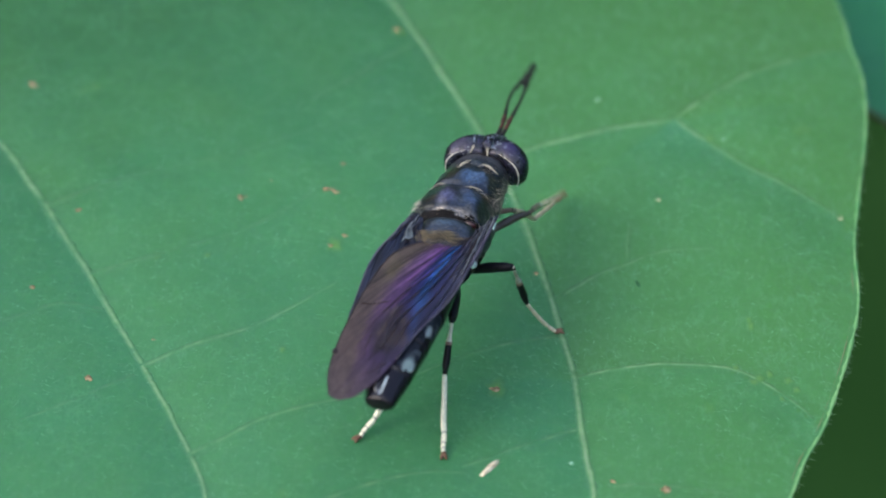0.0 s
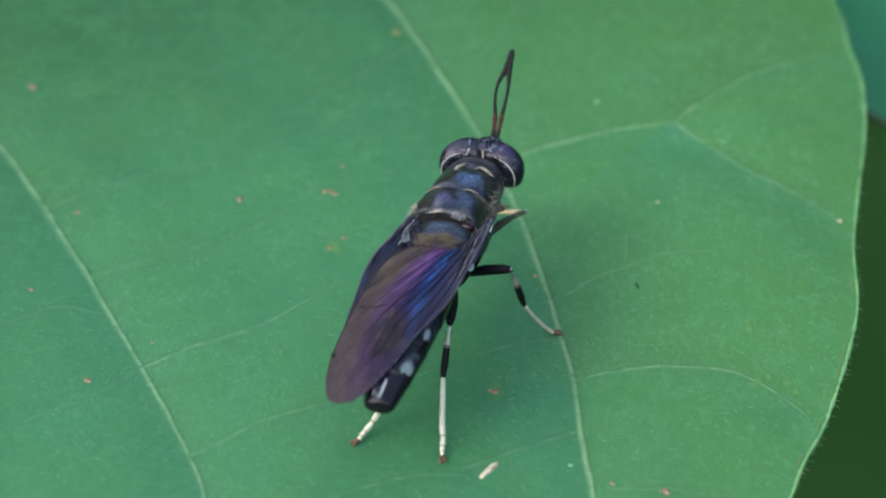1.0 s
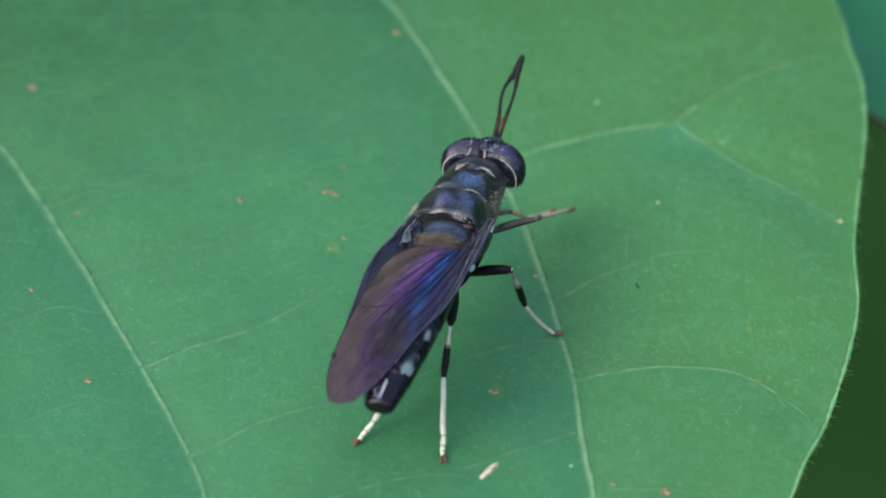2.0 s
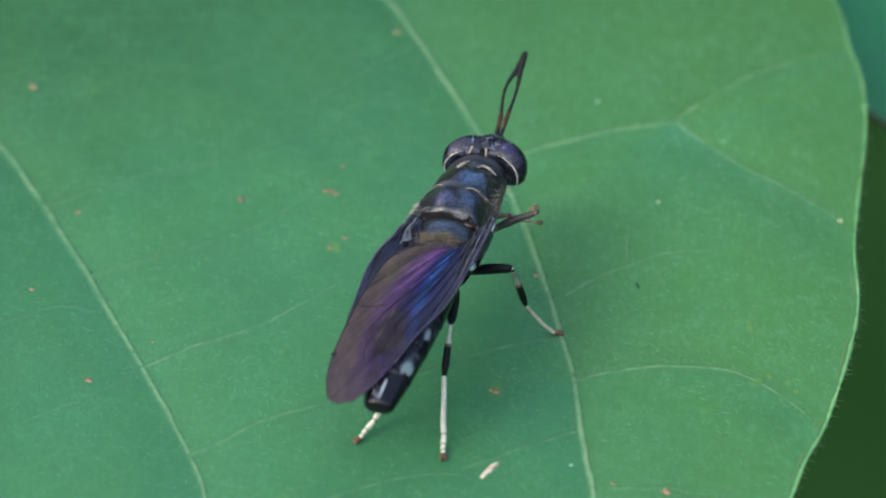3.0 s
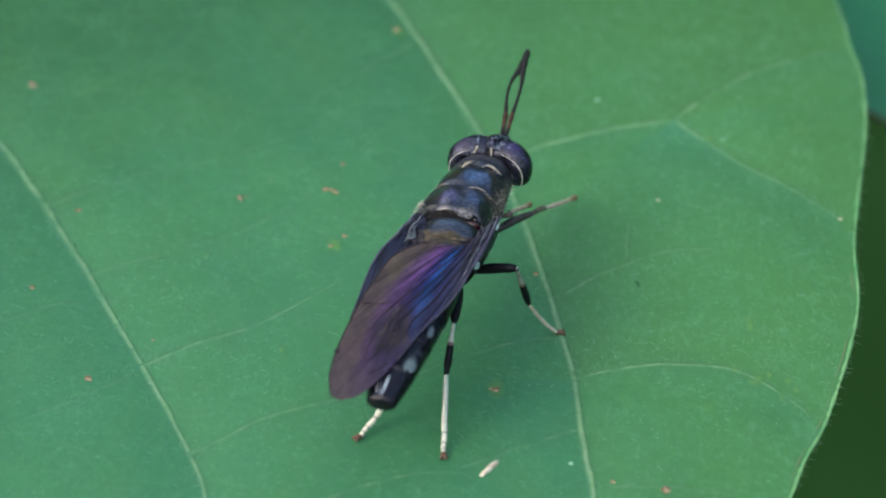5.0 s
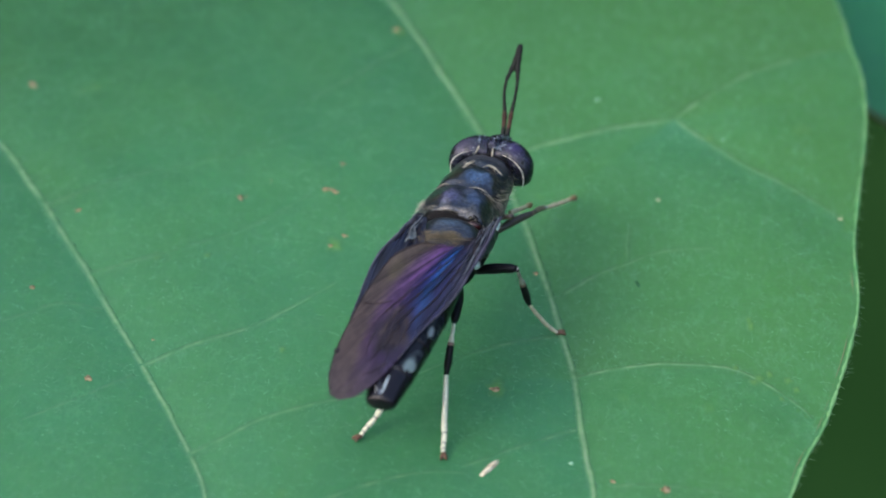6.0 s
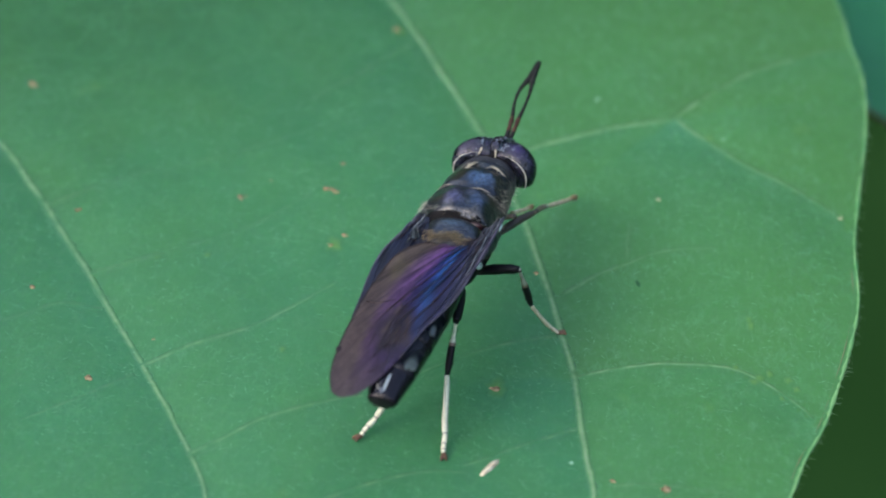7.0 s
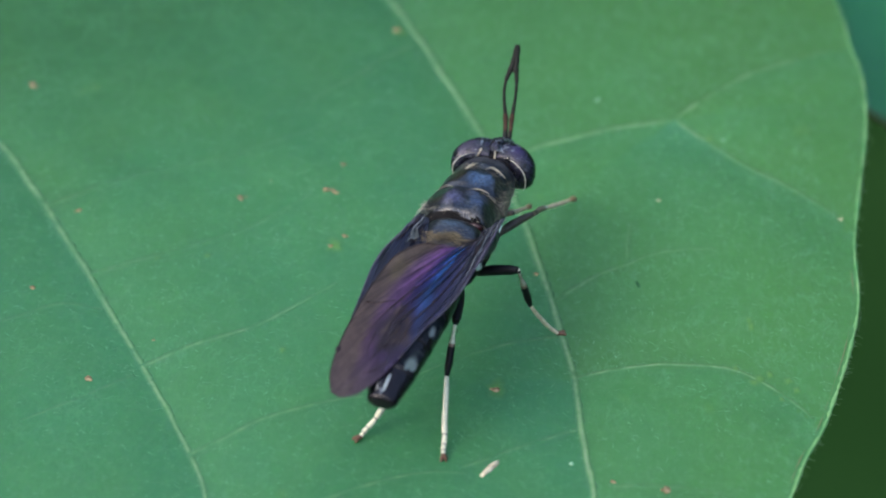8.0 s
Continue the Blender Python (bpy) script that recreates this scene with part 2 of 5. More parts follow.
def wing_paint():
    """Smoky membrane, the blue and violet sheen of its thin layers painted into the base colour as bands; u: the way
    from the hinge, v: the angle about it from the leading edge.
    """
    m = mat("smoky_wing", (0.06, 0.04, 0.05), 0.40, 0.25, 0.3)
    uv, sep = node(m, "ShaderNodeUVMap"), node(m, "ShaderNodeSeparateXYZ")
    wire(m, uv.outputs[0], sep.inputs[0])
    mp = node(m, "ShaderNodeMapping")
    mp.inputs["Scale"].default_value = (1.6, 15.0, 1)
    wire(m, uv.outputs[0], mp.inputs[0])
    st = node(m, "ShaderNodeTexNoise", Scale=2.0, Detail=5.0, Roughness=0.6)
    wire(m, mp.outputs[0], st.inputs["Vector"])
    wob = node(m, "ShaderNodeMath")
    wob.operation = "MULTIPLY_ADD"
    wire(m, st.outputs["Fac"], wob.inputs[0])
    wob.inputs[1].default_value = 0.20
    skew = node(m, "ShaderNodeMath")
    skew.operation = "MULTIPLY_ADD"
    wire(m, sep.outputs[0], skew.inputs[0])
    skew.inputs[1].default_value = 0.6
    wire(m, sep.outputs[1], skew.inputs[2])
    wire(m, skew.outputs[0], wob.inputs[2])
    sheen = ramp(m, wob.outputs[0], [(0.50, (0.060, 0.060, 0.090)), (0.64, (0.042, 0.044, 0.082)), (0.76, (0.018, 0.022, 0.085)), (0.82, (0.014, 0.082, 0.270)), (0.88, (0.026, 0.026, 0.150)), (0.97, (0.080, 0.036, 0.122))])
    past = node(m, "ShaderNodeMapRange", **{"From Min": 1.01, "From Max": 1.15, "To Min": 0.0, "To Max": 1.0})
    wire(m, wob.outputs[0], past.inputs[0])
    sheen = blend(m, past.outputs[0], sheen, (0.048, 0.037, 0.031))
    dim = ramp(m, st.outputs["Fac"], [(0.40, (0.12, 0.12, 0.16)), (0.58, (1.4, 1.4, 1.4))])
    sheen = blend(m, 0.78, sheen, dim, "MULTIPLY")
    late = node(m, "ShaderNodeMath")
    late.operation = "ADD"
    late.inputs[1].default_value = -0.11
    wire(m, wob.outputs[0], late.inputs[0])
    smoky = ramp(m, late.outputs[0], [(0.62, (0.046, 0.048, 0.074)), (0.74, (0.030, 0.028, 0.058)), (0.86, (0.026, 0.016, 0.046)), (0.96, (0.036, 0.020, 0.044)), (1.08, (0.045, 0.034, 0.031))])
    clouds = node(m, "ShaderNodeTexNoise", Scale=3.0, Detail=3.0)
    wire(m, uv.outputs[0], clouds.inputs["Vector"])
    smoky = blend(m, 0.42, smoky, ramp(m, st.outputs["Fac"], [(0.38, (0.40, 0.36, 0.46)), (0.62, (1.35, 1.32, 1.34))]), "MULTIPLY")
    smoky = blend(m, 0.7, smoky, ramp(m, clouds.outputs["Fac"], [(0.35, (0.7, 0.65, 0.7)), (0.65, (1.10, 1.04, 1.08))]), "MULTIPLY")
    tip = node(m, "ShaderNodeMapRange", **{"From Min": 0.78, "From Max": 1.0, "To Min": 0.0, "To Max": 0.75})
    wire(m, sep.outputs[0], tip.inputs[0])
    smoky = blend(m, tip.outputs[0], smoky, (0.058, 0.044, 0.046))
    add = node(m, "ShaderNodeMath")
    add.operation = "MULTIPLY_ADD"
    wire(m, st.outputs["Fac"], add.inputs[0])
    add.inputs[1].default_value = 0.25
    wire(m, sep.outputs[0], add.inputs[2])
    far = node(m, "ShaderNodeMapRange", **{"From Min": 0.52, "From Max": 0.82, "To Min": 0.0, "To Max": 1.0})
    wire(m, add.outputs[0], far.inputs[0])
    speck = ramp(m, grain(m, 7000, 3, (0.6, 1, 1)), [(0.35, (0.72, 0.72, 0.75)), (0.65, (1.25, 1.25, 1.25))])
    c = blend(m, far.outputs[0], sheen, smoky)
    # a worn patch with dark and straw-coloured streaks, and a dull olive one nearer the root
    c = blend(m, blend(m, 0.75, (0.0, 0.0, 0.0), blob(m, (-3.0, 1.7, 5.8), (1.1, 0.5, 2.0))), c, (0.042, 0.035, 0.022))
    worn = ramp(m, grain(m, 900, 4, (0.7, 2.4, 1), 0.65), [(0.42, (0.010, 0.008, 0.010)), (0.55, (0.018, 0.013, 0.016)), (0.66, (0.075, 0.058, 0.036))])
    c = blend(m, blend(m, 0.85, (0.0, 0.0, 0.0), blob(m, (-6.6, 0.75, 5.4), (2.1, 0.95, 2.0), 0.2, 0.8)), c, worn)
    mottle = ramp(m, grain(m, 1700, 4, (0.7, 1.2, 1), 0.65), [(0.34, (0.68, 0.66, 0.70)), (0.64, (1.32, 1.30, 1.26))])
    c = blend(m, 0.8, c, mottle, "MULTIPLY")
    wire(m, blend(m, 0.55, c, speck, "MULTIPLY"), bsdf(m).inputs["Base Color"])
    # the front part of the membrane is thin enough to see through
    thin = node(m, "ShaderNodeMapRange", **{"From Min": 0.68, "From Max": 0.92, "To Min": 0.62, "To Max": 1.0})
    wire(m, late.outputs[0], thin.inputs[0])
    wire(m, thin.outputs[0], bsdf(m).inputs["Alpha"])
    bump(m, st.outputs["Fac"], 0.6, 0.00010)
    return m


UNDERWING = simple("slate_wing", (0.004, 0.005, 0.010), (0.011, 0.016, 0.038), 900, 0.35, 0.2, 0.30, 0.00005, stretch=(0.4, 2.0, 1))
# the blue and violet patches hold the sky's reflection on the back as colour
THORAX = thorax_paint("thorax_cuticle", [((3.6, 1.0, 6.2), (0.8, 0.55, 1.5), (0.040, 0.034, 0.028)), ((3.55, -0.05, 6.3), (0.85, 0.80, 1.5), (0.060, 0.105, 0.185)), ((2.05, -0.45, 6.4), (0.75, 0.60, 1.5), (0.055, 0.085, 0.170)),
                                         ((1.75, 0.65, 6.4), (0.80, 0.75, 1.5), (0.085, 0.078, 0.145)), ((2.4, 0.1, 6.4), (0.5, 0.35, 1.5), (0.055, 0.060, 0.095)),
                                         ((1.6, 1.3, 6.2), (0.30, 0.40, 1.5), (0.060, 0.053, 0.046)), ((1.02, -0.45, 6.2), (0.22, 0.95, 1.5), (0.105, 0.095, 0.085))])
SHIELD = thorax_paint("scutellum_cuticle", [((0.10, 0.25, 6.2), (0.5, 0.75, 1.2), (0.055, 0.080, 0.112)), ((0.55, 0.6, 6.1), (0.30, 1.4, 1.5), (0.004, 0.004, 0.005)), ((-0.85, 0.0, 6.1), (0.36, 1.0, 1.2), (0.080, 0.062, 0.030))])
EYEM, WING = eye_paint(), wing_paint()
# grey-blue bloom with two bluish-white sky highlights put into the colour
BLOOM_GLINT = mat("bloom_glint", (0.5, 0.6, 0.6), 0.25)
wire(BLOOM_GLINT, blend(BLOOM_GLINT, blob(BLOOM_GLINT, (-8.1, -0.42, 4.6), (0.80, 0.34, 0.6), 0.25, 0.8), blend(BLOOM_GLINT, blob(BLOOM_GLINT, (-5.78, -0.72, 5.02), (0.46, 0.17, 0.5), 0.2, 0.4), (0.020, 0.026, 0.042), (0.52, 0.64, 0.68)), (0.30, 0.42, 0.44)), bsdf(BLOOM_GLINT).inputs["Base Color"])
COSTA = simple("slate_violet_vein", (0.018, 0.017, 0.030), (0.075, 0.072, 0.105), 1800, 0.3, 0.1, 0.4, stretch=(0.4, 2.0, 2.0))
WINGVEIN = simple("dark_wing_vein", (0.008, 0.006, 0.008), (0.024, 0.017, 0.020), 1500, 0.55, 0.0, 0.25)


# ---------------------------------------------------------------- mesh helpers (all in mm)
def part(name, bm, material, parent=None, label="", smooth=True):
    """Links a bmesh, drawn in mm, as one mesh object."""
    bmesh.ops.recalc_face_normals(bm, faces=bm.faces[:])
    bmesh.ops.scale(bm, vec=(MM, MM, MM), verts=bm.verts)
    me = bpy.data.meshes.new(name)
    bm.to_mesh(me)
    bm.free()
    for s in (material if isinstance(material, (list, tuple)) else [material]):
        me.materials.append(s)
    if smooth:
        me.polygons.foreach_set("use_smooth", [True] * len(me.polygons))
    ob = new(name, me)
    ob.parent = parent
    return tagged(ob, label)


def spline(pts, n):
    """n points of a smooth curve through pts."""
    p = [Vector(q) for q in pts]
    p = [2 * p[0] - p[1]] + p + [2 * p[-1] - p[-2]]
    out = []
    for i in range(n):
        s = i / (n - 1) * (len(p) - 3)
        k = min(int(s), len(p) - 4)
        f = s - k
        a, b, c, d = p[k:k + 4]
        out.append(0.5 * (2 * b + (c - a) * f + (2 * a - 5 * b + 4 * c - d) * f * f + (3 * b - a - 3 * c + d) * f ** 3))
    return out


def bridge(bm, rings, closed=True, caps=True, slot=None):
    """Skins rings of points; slot(i): the material of the band after ring i."""
    vs = [[bm.verts.new(p) for p in r] for r in rings]
    n = len(vs[0])
    for i in range(len(vs) - 1):
        for j in range(n if closed else n - 1):
            f = bm.faces.new((vs[i][j], vs[i][(j + 1) % n], vs[i + 1][(j + 1) % n], vs[i + 1][j]))
            if slot:
                f.material_index = slot(i)
    if caps and closed:
        bm.faces.new(vs[0][::-1])
        bm.faces.new(vs[-1])
    return vs


def tube(bm, pts, radii, n=8, flat=1.0, up=(0, 0, 1), slot=None):
    """A tube along pts; flat: its height over its width."""
    rings = []
    for i, p in enumerate(pts):
        way = (pts[min(i + 1, len(pts) - 1)] - pts[max(i - 1, 0)]).normalized()
        side = way.cross(Vector(up))
        side = side.normalized() if side.length > 1e-4 else way.orthogonal().normalized()
        top = side.cross(way)
        r = radii[i] if isinstance(radii, (list, tuple)) else radii
        rings.append([p + side * r * math.cos(a) + top * r * flat * math.sin(a) for a in (2 * math.pi * k / n for k in range(n))])
    bridge(bm, rings, slot=slot)


def loft(bm, stations, n=24, power=2.0, slot=None):
    """Stations (x, y, z, half width, half height) along x."""
    rings = []
    for x, y, z, w, h in stations:
        ring = []
        for k in range(n):
            a = 2 * math.pi * k / n
            c, s = math.cos(a), math.sin(a)
            ring.append(Vector((x, y + w * math.copysign(abs(c) ** (2 / power), c), z + h * math.copysign(abs(s) ** (2 / power), s))))
        rings.append(ring)
    bridge(bm, rings, slot=slot)


def stations(rows, n):
    """Smoothly filled rows of five numbers."""
    a = spline([r[:3] for r in rows], n)
    b = spline([(r[3], r[4], 0) for r in rows], n)
    return [(*p, max(q.x, 0.01), max(q.y, 0.01)) for p, q in zip(a, b)]


def interp(x, rows):
    """Piecewise linear."""
    for (a, u), (b, v) in zip(rows, rows[1:]):
        if x <= b:
            return u + (v - u) * max(0.0, (x - a) / (b - a))
    return rows[-1][1]


# ---------------------------------------------------------------- ground
def ground():
    bm = bmesh.new()
    rings = []
    for r in (0, 300, 700, 1500, 3000, 8000, 30000, 200000, 2000000):
        rings.append([Vector((r * math.cos(a), r * math.sin(a), 0 if r > 5000 else 25 * noise.noise((r * math.cos(a) / 400, r * math.sin(a) / 400, 0))))
                      for a in (2 * math.pi * k / 48 for k in range(48))])
    rings[0] = [Vector((0.5 * math.cos(2 * math.pi * k / 48), 0.5 * math.sin(2 * math.pi * k / 48), 0)) for k in range(48)]
    bridge(bm, rings, caps=False)
    bmesh.ops.recalc_face_normals(bm, faces=bm.faces)
    return tagged(part("ground", bm, GROUND), "dark shaded undergrowth far below the leaf", "ground", kind="structure")


def unseen_thicket():
    """A bank of undergrowth added out of view all round the plant: an uneven mound under many leaves, which shuts off
    the low sky.
    """
    rng = random.Random(8)

    def bank(a, f):
        c, d = math.cos(a), math.sin(a)
        lump = 1 + 0.16 * noise.noise((c * 3, d * 3, 2.6)) + 0.10 * noise.noise((c * 11, d * 11, f * 3))
        r = 1560 + 260 * f * f + 90 * noise.noise((c * 9, d * 9, f * 7))
        return Vector((r * c, r * d, -40 + 1580 * math.sin(f * 1.5708) * lump))
    bm = bmesh.new()
    rings = [[bank(2 * math.pi * i / 120, k / 13) for i in range(120)] for k in range(14)]
    rings += [[Vector((p.x * g, p.y * g, p.z * h - 40)) for p in rings[-1]] for g, h in ((1.15, 0.95), (1.4, 0.7), (1.6, 0.0))]
    bridge(bm, rings, caps=False)
    tagged(part("unseen_bank", bm, HEDGE), "bank of dark green undergrowth, added out of view to shut off the low sky", "undergrowth", kind="structure")
    verts, faces = [], []
    for i in range(13000):
        a, f = rng.uniform(0, 6.2832), rng.random() ** 0.8
        p, way_in = bank(a, f), 1
        if i > 7000:      # the far side
            p, way_in = bank(a, 1.0), -1
            g = 1.15 + 0.4 * f
            p = Vector((p.x * g, p.y * g, p.z * (0.95 if g < 1.2 else 0.95 - 0.25 * (g - 1.15) / 0.25 if g < 1.4 else 0.7 * (1.6 - g) / 0.2) - 30))
        out = Vector((-way_in * math.cos(a), -way_in * math.sin(a), 0.9)) + Vector([rng.gauss(0, 0.45) for _ in range(3)])
        out.normalize()
        way = Vector((rng.gauss(0, 1), rng.gauss(0, 1), -0.8))
        way = (way - out * way.dot(out)).normalized()
        side = out.cross(way) * rng.uniform(16, 30)
        way *= rng.uniform(45, 95)
        p += out * rng.uniform(0, 40)
        k = len(verts)
        verts += [(q * MM)[:] for q in (p, p + way * 0.4 + side + out * 6, p + way * 0.4 - side + out * 6, p + way - out * 12, p + way * 0.45 - out * 3)]
        faces += [(k, k + 4, k + 1), (k + 1, k + 4, k + 3), (k, k + 2, k + 4), (k + 2, k + 3, k + 4)]
    me = bpy.data.meshes.new("foliage")
    me.from_pydata(verts, [], faces)
    me.materials.append(HEDGE)
    tagged(new("foliage", me), "dark green leaves on the added, unseen bank of undergrowth", "foliage", kind="stuff")


ground()
unseen_thicket()

# ---------------------------------------------------------------- the leaf (mm from the middle of the view)
MARGIN = [(-66, 84), (-36, 80), (-6, 63), (10, 46), (16, 35), (19.2, 26), (20.42, 20.8), (20.68, 17.7), (21.0, 15.2), (20.85, 11.8), (20.5, 9.0), (19.8, 4.85), (19.2, 0.9),
          (18.95, -3.3), (18.3, -6.5), (17.6, -8.9), (16.6, -11.9), (15.5, -14.5), (14.6, -17.1), (12.7, -21.5), (9.5, -28), (4.5, -38), (-12, -70), (-34, -104)]
FAR_MARGIN = [(-66, 84), (-102, 72), (-128, 34), (-127, -12), (-104, -56), (-66, -90), (-34, -104)]
MIDRIB = [(-66, 84), (-60, 50), (-55, 10), (-50, -30), (-43, -70), (-34, -104)]
VEIN_A = [(-58.5, 40), (-40, 38.5), (-18, 34), (-6, 27), (-2.73, 20.83), (-1.26, 17.48), (0.17, 13.74), (1.81, 9.33), (3.12, 4.85), (3.99, 1.33), (4.68, -2.48), (5.31, -5.94),
          (5.8, -8.9), (5.95, -11.9), (6.15, -14.5), (6.39, -17.1), (6.2, -24), (5, -33)]
VEIN_B = [(-55.5, 14), (-42, 17), (-31, 15.5), (-25, 12.5), (-21.42, 8.12), (-19.41, 4.4), (-17.45, 0.47), (-15.52, -3.71), (-13.68, -7.72), (-12.19, -11.18), (-11.0, -14.15),
          (-10.1, -17.1), (-8.5, -26), (-8.6, -40), (-10.5, -58)]

SIDE_VEINS = [([(3.4, 7.6), (5.92, 8.73), (8.15, 9.57), (11.36, 10.37)], 0.13, 0.12),
              ([(11.36, 10.37), (12.99, 12.18), (15.38, 14.23), (18.63, 15.96), (20.0, 16.5)], 0.11, 0.03),
              ([(11.36, 10.37), (12.5, 8.82), (14.27, 6.74), (16.29, 4.94), (18.26, 2.98), (19.0, 1.9)], 0.11, 0.03),
              ([(5.85, -8.89), (7.66, -8.5), (9.93, -8.23), (12.67, -8.5), (14.33, -9.66), (15.69, -11.18), (16.2, -12.0)], 0.10, 0.03)]

# the veins lie sunk, so their lines run a little farther up the blade
VEIN_A, VEIN_B = ([(x, y + 0.42) for x, y in line] for line in (VEIN_A, VEIN_B))
SIDE_VEINS = [([(x, y + 0.28 + 0.0102 * max(0.0, x - 12) ** 2) for x, y in line], a, b) for line, a, b in SIDE_VEINS]


def flat_line(pts, n):
    return [Vector((p.x, p.y, 0)) for p in spline([(x, y, 0) for x, y in pts], n)]


CREASE = np.array([(p.x, p.y) for line in (VEIN_A, VEIN_B) for p in flat_line(line, 90)])


FOLD = np.array([(p.x, p.y) for line, a, b in SIDE_VEINS for p in flat_line(line, 60)])


def leaf_z(x, y):
    """Height of the blade: sunk along its main veins, rolling between them, falling off to the margin."""
    d = np.sqrt(((CREASE - np.array((x, y))) ** 2).sum(1).min())
    z = -0.36 * math.exp(-(d / 1.8) ** 1.4)
    d = np.sqrt(((FOLD - np.array((x, y))) ** 2).sum(1).min())
    z -= 0.24 * math.exp(-(d / 2.2) ** 2)
    z += 0.08 * noise.noise((x / 7, y / 7, 0.3)) + 0.15 * noise.noise((x / 26, y / 26, 2.1))
    if x > 12:
        z -= 0.008 * (x - 12) ** 2
    return z


def on_leaf(x, y, dz=0.0):
    return Vector((x, y, leaf_z(x, y) + dz))


def half_blade(bm, rib, edge, n, m, thick, spread=lambda s: s):
    a, b = rib, edge
    grids, high = [], {}
    for side in (0, 1):
        rows = []
        for i in range(n):
            row = []
            for j in range(m):
                s = spread(j / (m - 1))
                if j == m - 2:      # a narrow last strip keeps the edge crisp
                    s = 1 - 0.03 / max((b[i] - a[i]).length, 3.0)
                elif j == m - 3:
                    s = 1 - 0.12 / max((b[i] - a[i]).length, 3.0)
                p = a[i].lerp(b[i], s)
                if side == 0:
                    high[i, j] = leaf_z(p.x, p.y)
                z = high[i, j] - side * thick * (1 - 0.5 * s ** 12)
                row.append(bm.verts.new((p.x, p.y, z)))
            rows.append(row)
        for i in range(n - 1):
            for j in range(m - 1):
                q = (rows[i][j], rows[i][j + 1], rows[i + 1][j + 1], rows[i + 1][j])
                bm.faces.new(q if side else q[::-1])
        grids.append(rows)
    top, low = grids
    for i in range(n - 1):
        bm.faces.new((top[i][-1], low[i][-1], low[i + 1][-1], top[i + 1][-1]))


def dense(pts, n, lo=-19.0, hi=23.0):
    """n points of the line, most of them at heights between lo and hi."""
    fine = flat_line(pts, 2000)
    w = [0.0]
    for p, q in zip(fine, fine[1:]):
        w.append(w[-1] + (q - p).length * (5.0 if lo < q.y < hi else 1.0))
    out, k = [], 0
    for i in range(n):
        s = w[-1] * i / (n - 1)
        while k < len(w) - 2 and w[k + 1] < s:
            k += 1
        out.append(fine[k].lerp(fine[k + 1], (s - w[k]) / max(w[k + 1] - w[k], 1e-9)))
    return out


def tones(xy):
    """Painted flank shading of the blade at each point: 1 on the far flank of a vein, 0 on the near one, 0.5 between
    the veins.
    """
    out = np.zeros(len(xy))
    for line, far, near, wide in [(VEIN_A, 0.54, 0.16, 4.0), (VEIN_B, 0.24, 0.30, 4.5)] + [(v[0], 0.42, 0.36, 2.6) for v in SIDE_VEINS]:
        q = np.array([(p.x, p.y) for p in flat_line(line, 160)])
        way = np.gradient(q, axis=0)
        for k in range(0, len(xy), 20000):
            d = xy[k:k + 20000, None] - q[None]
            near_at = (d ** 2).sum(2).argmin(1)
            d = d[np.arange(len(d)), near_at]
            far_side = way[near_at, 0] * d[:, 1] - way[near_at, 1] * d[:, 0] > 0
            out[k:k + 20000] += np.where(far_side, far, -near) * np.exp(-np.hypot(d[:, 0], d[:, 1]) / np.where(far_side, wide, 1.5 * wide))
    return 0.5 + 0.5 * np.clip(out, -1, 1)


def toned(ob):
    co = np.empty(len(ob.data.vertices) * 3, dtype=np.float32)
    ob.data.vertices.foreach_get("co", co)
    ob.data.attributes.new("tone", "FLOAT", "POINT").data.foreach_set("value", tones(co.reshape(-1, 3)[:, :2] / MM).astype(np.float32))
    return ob


